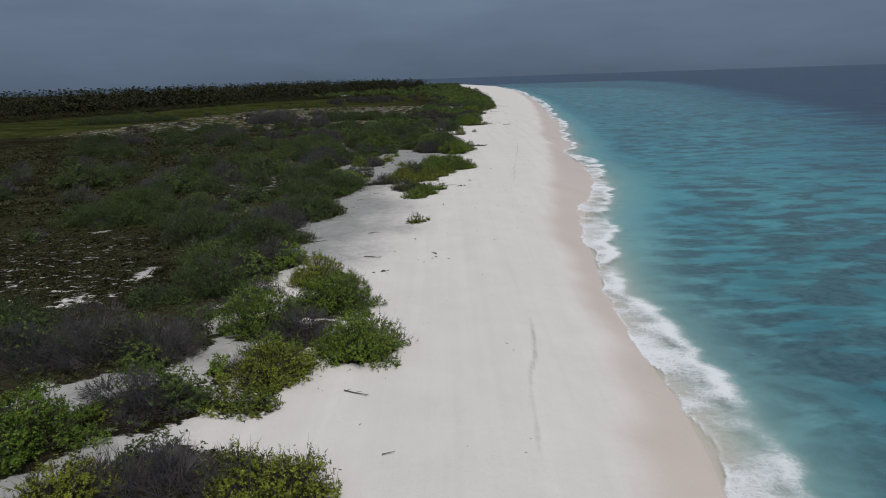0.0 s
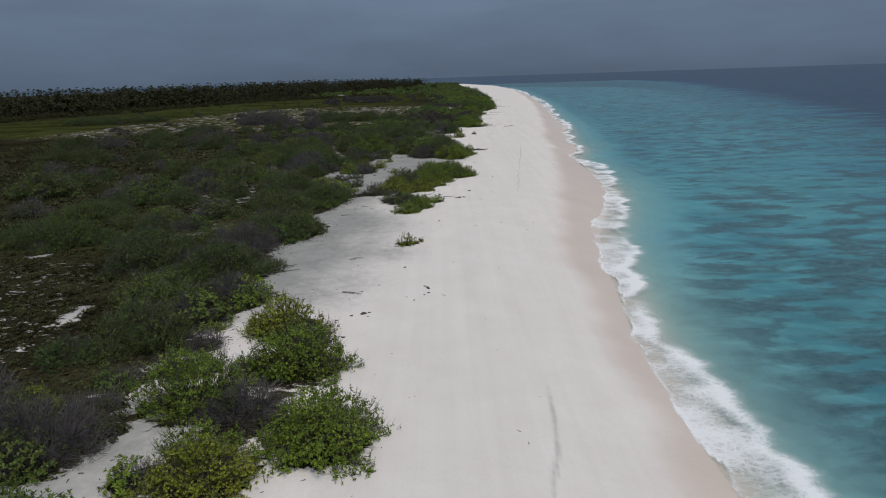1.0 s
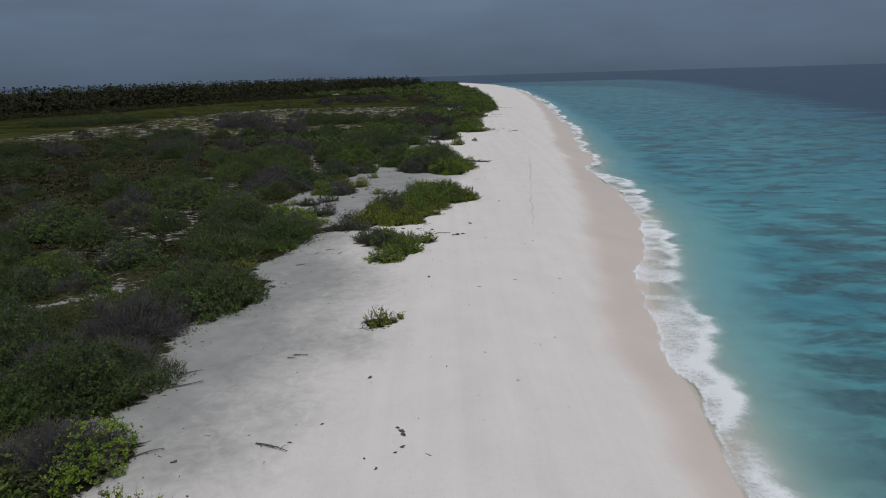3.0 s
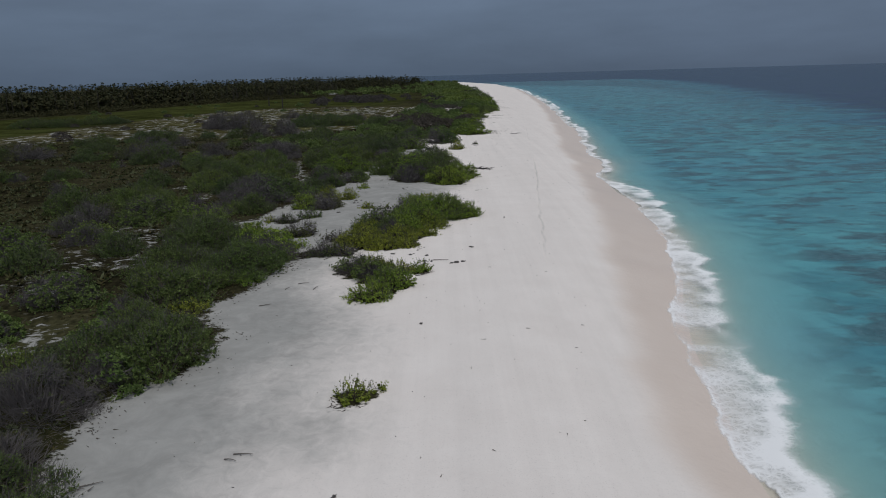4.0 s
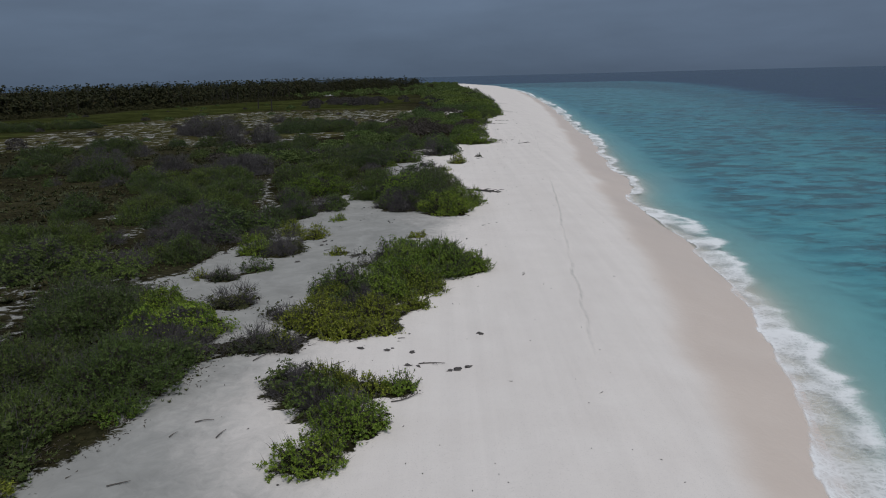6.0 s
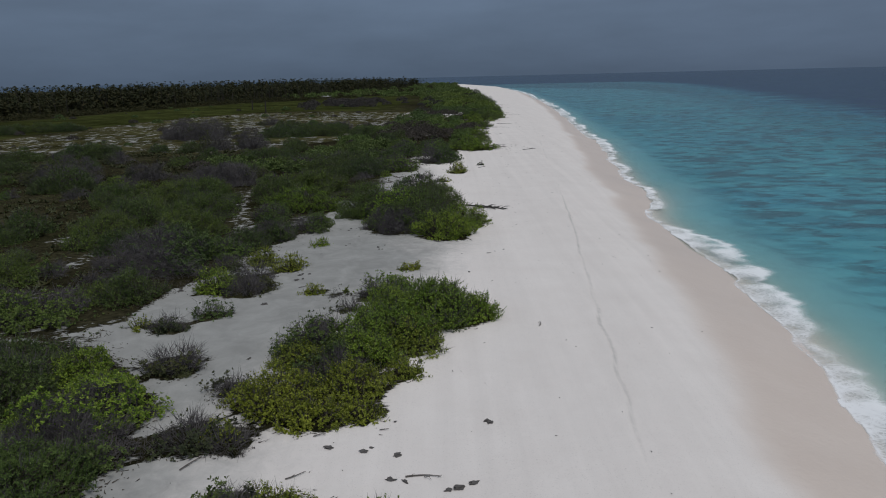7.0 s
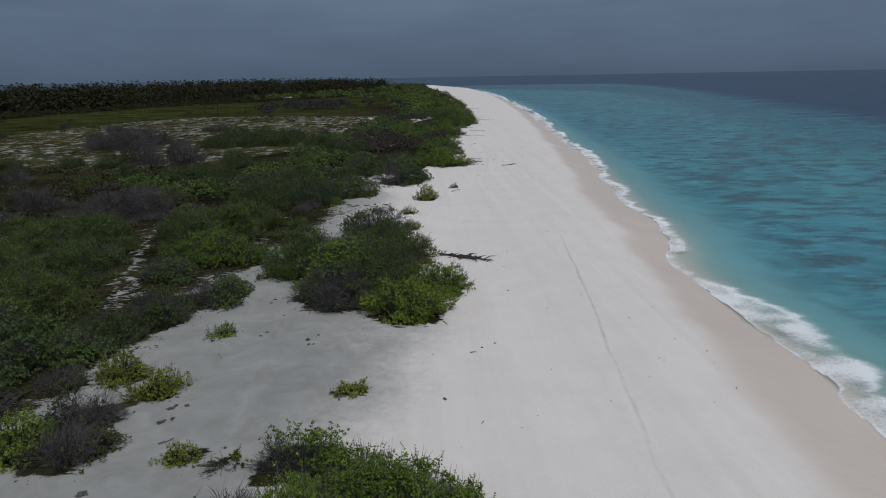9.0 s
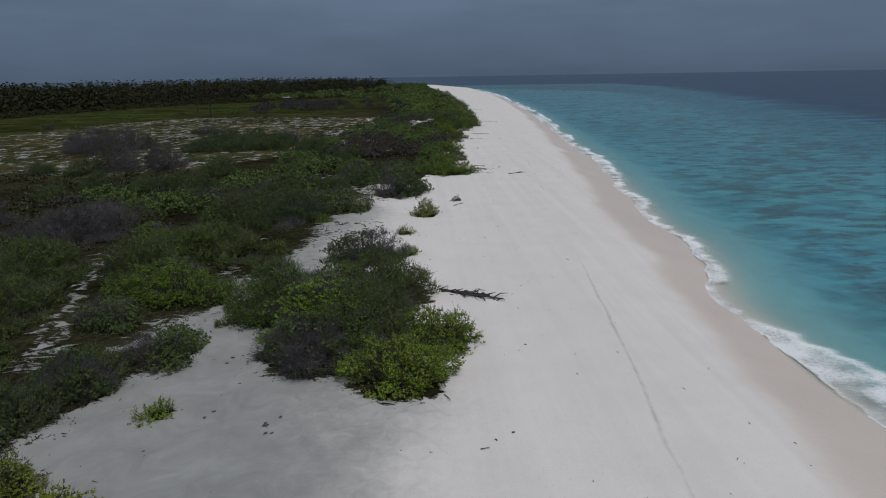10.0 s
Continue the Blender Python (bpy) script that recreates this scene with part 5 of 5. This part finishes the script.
# ---- driftwood, husks and stones on the sand ----
def driftwood(x, y, length, turn):
    """A bent dead branch with a few side twigs, lying on the sand."""
    g = np.random.default_rng(int(abs(x * 57 + y * 331)) + 1)
    p = np.array([[-length / 2, 0, 0.03]])
    q = np.array([[length / 2, 0, 0.05]])
    rad = 0.018 + (0.024 if length > 1.9 else 0.012) * length
    V, F = sticks(p, q, rad, rad * 0.4, g, np.array([0.03, 0.07, 0.012]), 6)
    n = int(1 + 2 * length + 1.2 * length ** 2)
    t = g.uniform(-0.4, 0.5, n) * length
    a = g.choice([-1, 1], n) * g.uniform(0.4, 1.0, n)
    L = g.uniform(0.08, 0.26, n) * length
    b = np.stack([t, 0 * t, np.full(n, 0.04)], 1)
    e = b + np.stack([np.cos(a) * L, np.sin(a) * L, g.uniform(0.0, 0.2, n) * L], 1)
    v2, f2 = sticks(b, e, rad * 0.5, rad * 0.15, g, 0.12, 2)
    me = bpy.data.meshes.new("driftwood")
    me.from_pydata(np.concatenate([V, v2]).tolist(), [], np.concatenate([F, f2 + len(V)]).tolist())
    me.materials.append(DEADWOOD if length > 1.9 else DRIFT)
    ob = tagged(new("driftwood", me), "large dark branched driftwood log lying on pale sand" if length > 1.9 else "bent grey-brown driftwood branch lying on pale sand" if length > 0.7 else "short dark driftwood stick lying on pale sand", "driftwood", "driftwood on the beach")
    ob.matrix_basis = pose(x, y, float(ground_z(x, y)), 0, 0, turn)
    return ob


def husk(x, y, size):
    """A weathered coconut husk or coral lump, half sunk in the sand."""
    g = np.random.default_rng(int(abs(x * 91 + y * 173)) + 2)
    bm = bmesh.new()
    bmesh.ops.create_icosphere(bm, subdivisions=2, radius=size * 0.5)
    for vert in bm.verts:
        k = 0.74 + 1.0 * noise.noise(vert.co * (3.2 / size) + Vector((x, y, 0))) + 0.4 * noise.noise(vert.co * (7.0 / size) + Vector((y, x, 3)))
        vert.co = Vector((vert.co.x * k * 1.3, vert.co.y * k * 0.8, vert.co.z * k * 0.38))
    me = bpy.data.meshes.new("coconut_husk")
    bm.to_mesh(me)
    bm.free()
    me.materials.append(STONE)
    ob = tagged(new("coconut_husk", me), "dark weathered coconut husk lying on pale sand", "husk", "husks on the beach")
    ob.matrix_basis = pose(x, y, float(ground_z(x, y)) + size * 0.10, 0, 0, g.random() * 360)
    return ob


driftwood(-3.5, 21.2, 1.0, -25)
driftwood(-2.0, 17.3, 0.4, 16)
driftwood(-9.0, 43.4, 1.2, 24)
driftwood(-4.8, 39.2, 1.2, -24)
driftwood(-8.4, 39.0, 0.8, 26)
driftwood(-9.1, 44.5, 0.6, 21)
driftwood(-5.3, 45.9, 0.6, -4)
driftwood(-0.4, 63.4, 1.0, 30)
driftwood(0.5, 66.1, 1.0, -2)
driftwood(-8.0, 58.7, 0.6, 19)
driftwood(-6.8, 62.0, 0.6, 10)
driftwood(-6.0, 61.2, 0.5, 70)
driftwood(-7.5, 61.2, 0.3, 60)
driftwood(-6.3, 66.9, 0.8, 58)
driftwood(-3.1, 66.2, 0.6, 32)
driftwood(-0.8, 68.6, 0.3, 5)
driftwood(5.4, 77.3, 0.5, 79)
driftwood(4.8, 103.7, 3.6, -30)
driftwood(4.3, 104.1, 2.0, -8)
driftwood(4.9, 103.9, 2.0, 160)
driftwood(5.9, 103.1, 1.0, -50)
driftwood(3.4, 104.8, 0.9, 40)
driftwood(3.0, 92.5, 0.5, -68)
driftwood(4.0, 89.2, 0.3, 10)
driftwood(-2.8, 68.3, 0.4, 20)
driftwood(-5.4, 82.5, 0.3, 53)
driftwood(-6.4, 83.2, 0.5, 36)
driftwood(-5.6, 45.6, 0.4, -16)
driftwood(-9.0, 44.3, 0.2, 71)
driftwood(-9.4, 44.2, 0.5, 26)
driftwood(5.9, 127.7, 1.5, 52)
driftwood(13.8, 145.5, 2.0, 31)
husk(-0.9, 40.1, 0.19)
husk(-3.8, 36.3, 0.26)
husk(-3.9, 36.2, 0.19)
husk(-3.6, 36.4, 0.14)
husk(-4.4, 36.0, 0.15)
husk(-5.0, 35.4, 0.17)
husk(-5.0, 35.1, 0.14)
husk(-4.8, 34.7, 0.16)
husk(-4.4, 33.4, 0.19)
husk(-7.5, 38.5, 0.19)
husk(-1.0, 40.3, 0.15)
husk(-0.8, 39.9, 0.19)
husk(-0.8, 39.2, 0.17)
husk(-1.0, 38.9, 0.12)
husk(-2.3, 43.9, 0.19)
husk(-1.5, 38.1, 0.12)
husk(-1.9, 38.6, 0.09)
husk(-3.5, 40.6, 0.11)
husk(-4.3, 39.5, 0.12)
husk(-6.5, 36.9, 0.09)
husk(-3.6, 35.9, 0.09)
husk(-0.3, 56.1, 0.22)
husk(-1.1, 67.6, 0.15)
husk(-0.5, 69.1, 0.12)
husk(-3.6, 58.6, 0.10)
husk(-1.3, 67.4, 0.25)
husk(-0.3, 67.2, 0.26)
husk(1.5, 65.6, 0.37)
husk(1.9, 65.8, 0.25)
husk(1.2, 65.5, 0.22)
husk(-0.4, 66.0, 0.25)
husk(0.0, 65.9, 0.19)
husk(-2.4, 67.6, 0.28)
husk(2.5, 69.1, 0.22)
husk(-6.7, 74.2, 0.20)
husk(1.0, 74.6, 0.22)
husk(0.5, 75.2, 0.25)
husk(0.2, 73.6, 0.22)
husk(-1.0, 70.8, 0.19)
husk(-1.1, 70.3, 0.15)
husk(-1.4, 71.7, 0.12)
husk(-6.4, 71.2, 0.07)
husk(-8.4, 72.0, 0.07)
husk(-8.0, 72.0, 0.07)
husk(-6.9, 85.5, 0.19)
husk(-6.5, 85.5, 0.19)
husk(-3.1, 91.0, 0.25)
husk(-2.8, 90.5, 0.12)
husk(-5.3, 91.7, 0.15)
husk(-5.7, 96.0, 0.14)
husk(4.4, 89.7, 0.12)
husk(-6.6, 89.8, 0.09)
husk(-3.0, 90.5, 0.15)
husk(2.6, 69.0, 0.22)
husk(2.6, 85.3, 0.19)
husk(-7.0, 84.4, 0.25)
husk(-6.7, 84.6, 0.19)
husk(-5.6, 96.5, 0.19)
husk(-5.1, 92.1, 0.15)
husk(-2.7, 91.5, 0.15)
husk(-7.8, 80.6, 0.31)
husk(-12.9, 83.0, 0.31)
husk(-7.0, 85.3, 0.22)
husk(5.0, 90.1, 0.12)
husk(6.6, 97.1, 0.12)


def dead_palm(x, y, height):
    """A bare dead palm trunk standing in the field."""
    g = np.random.default_rng(int(-x))
    z = float(ground_z(x, y)) - 0.1
    p = np.array([[0, 0, 0.0]])
    v, f = sticks(p, np.array([[0.15, 0.1, height]]), 0.28, 0.2, g, 0.01, 5)
    me = bpy.data.meshes.new("dead_palm")
    me.from_pydata(v.tolist(), [], f.tolist())
    me.materials.append(PALM_TRUNK)
    tagged(new("dead_palm", me), "bare dark dead palm trunk standing in the field", "tree", "dead palms in the field").matrix_basis = pose(x, y, z)


dead_palm(-98, 366, 4.5)
dead_palm(-66, 285, 3.6)
dead_palm(-56, 265, 4.0)

# ---- the plan set out at full size ----
for me in bpy.data.meshes:
    me.transform(Matrix.Scale(PLAN, 4))
for ob in scene.objects:
    if ob.type in {"MESH", "EMPTY"}:
        ob.location = ob.location * PLAN
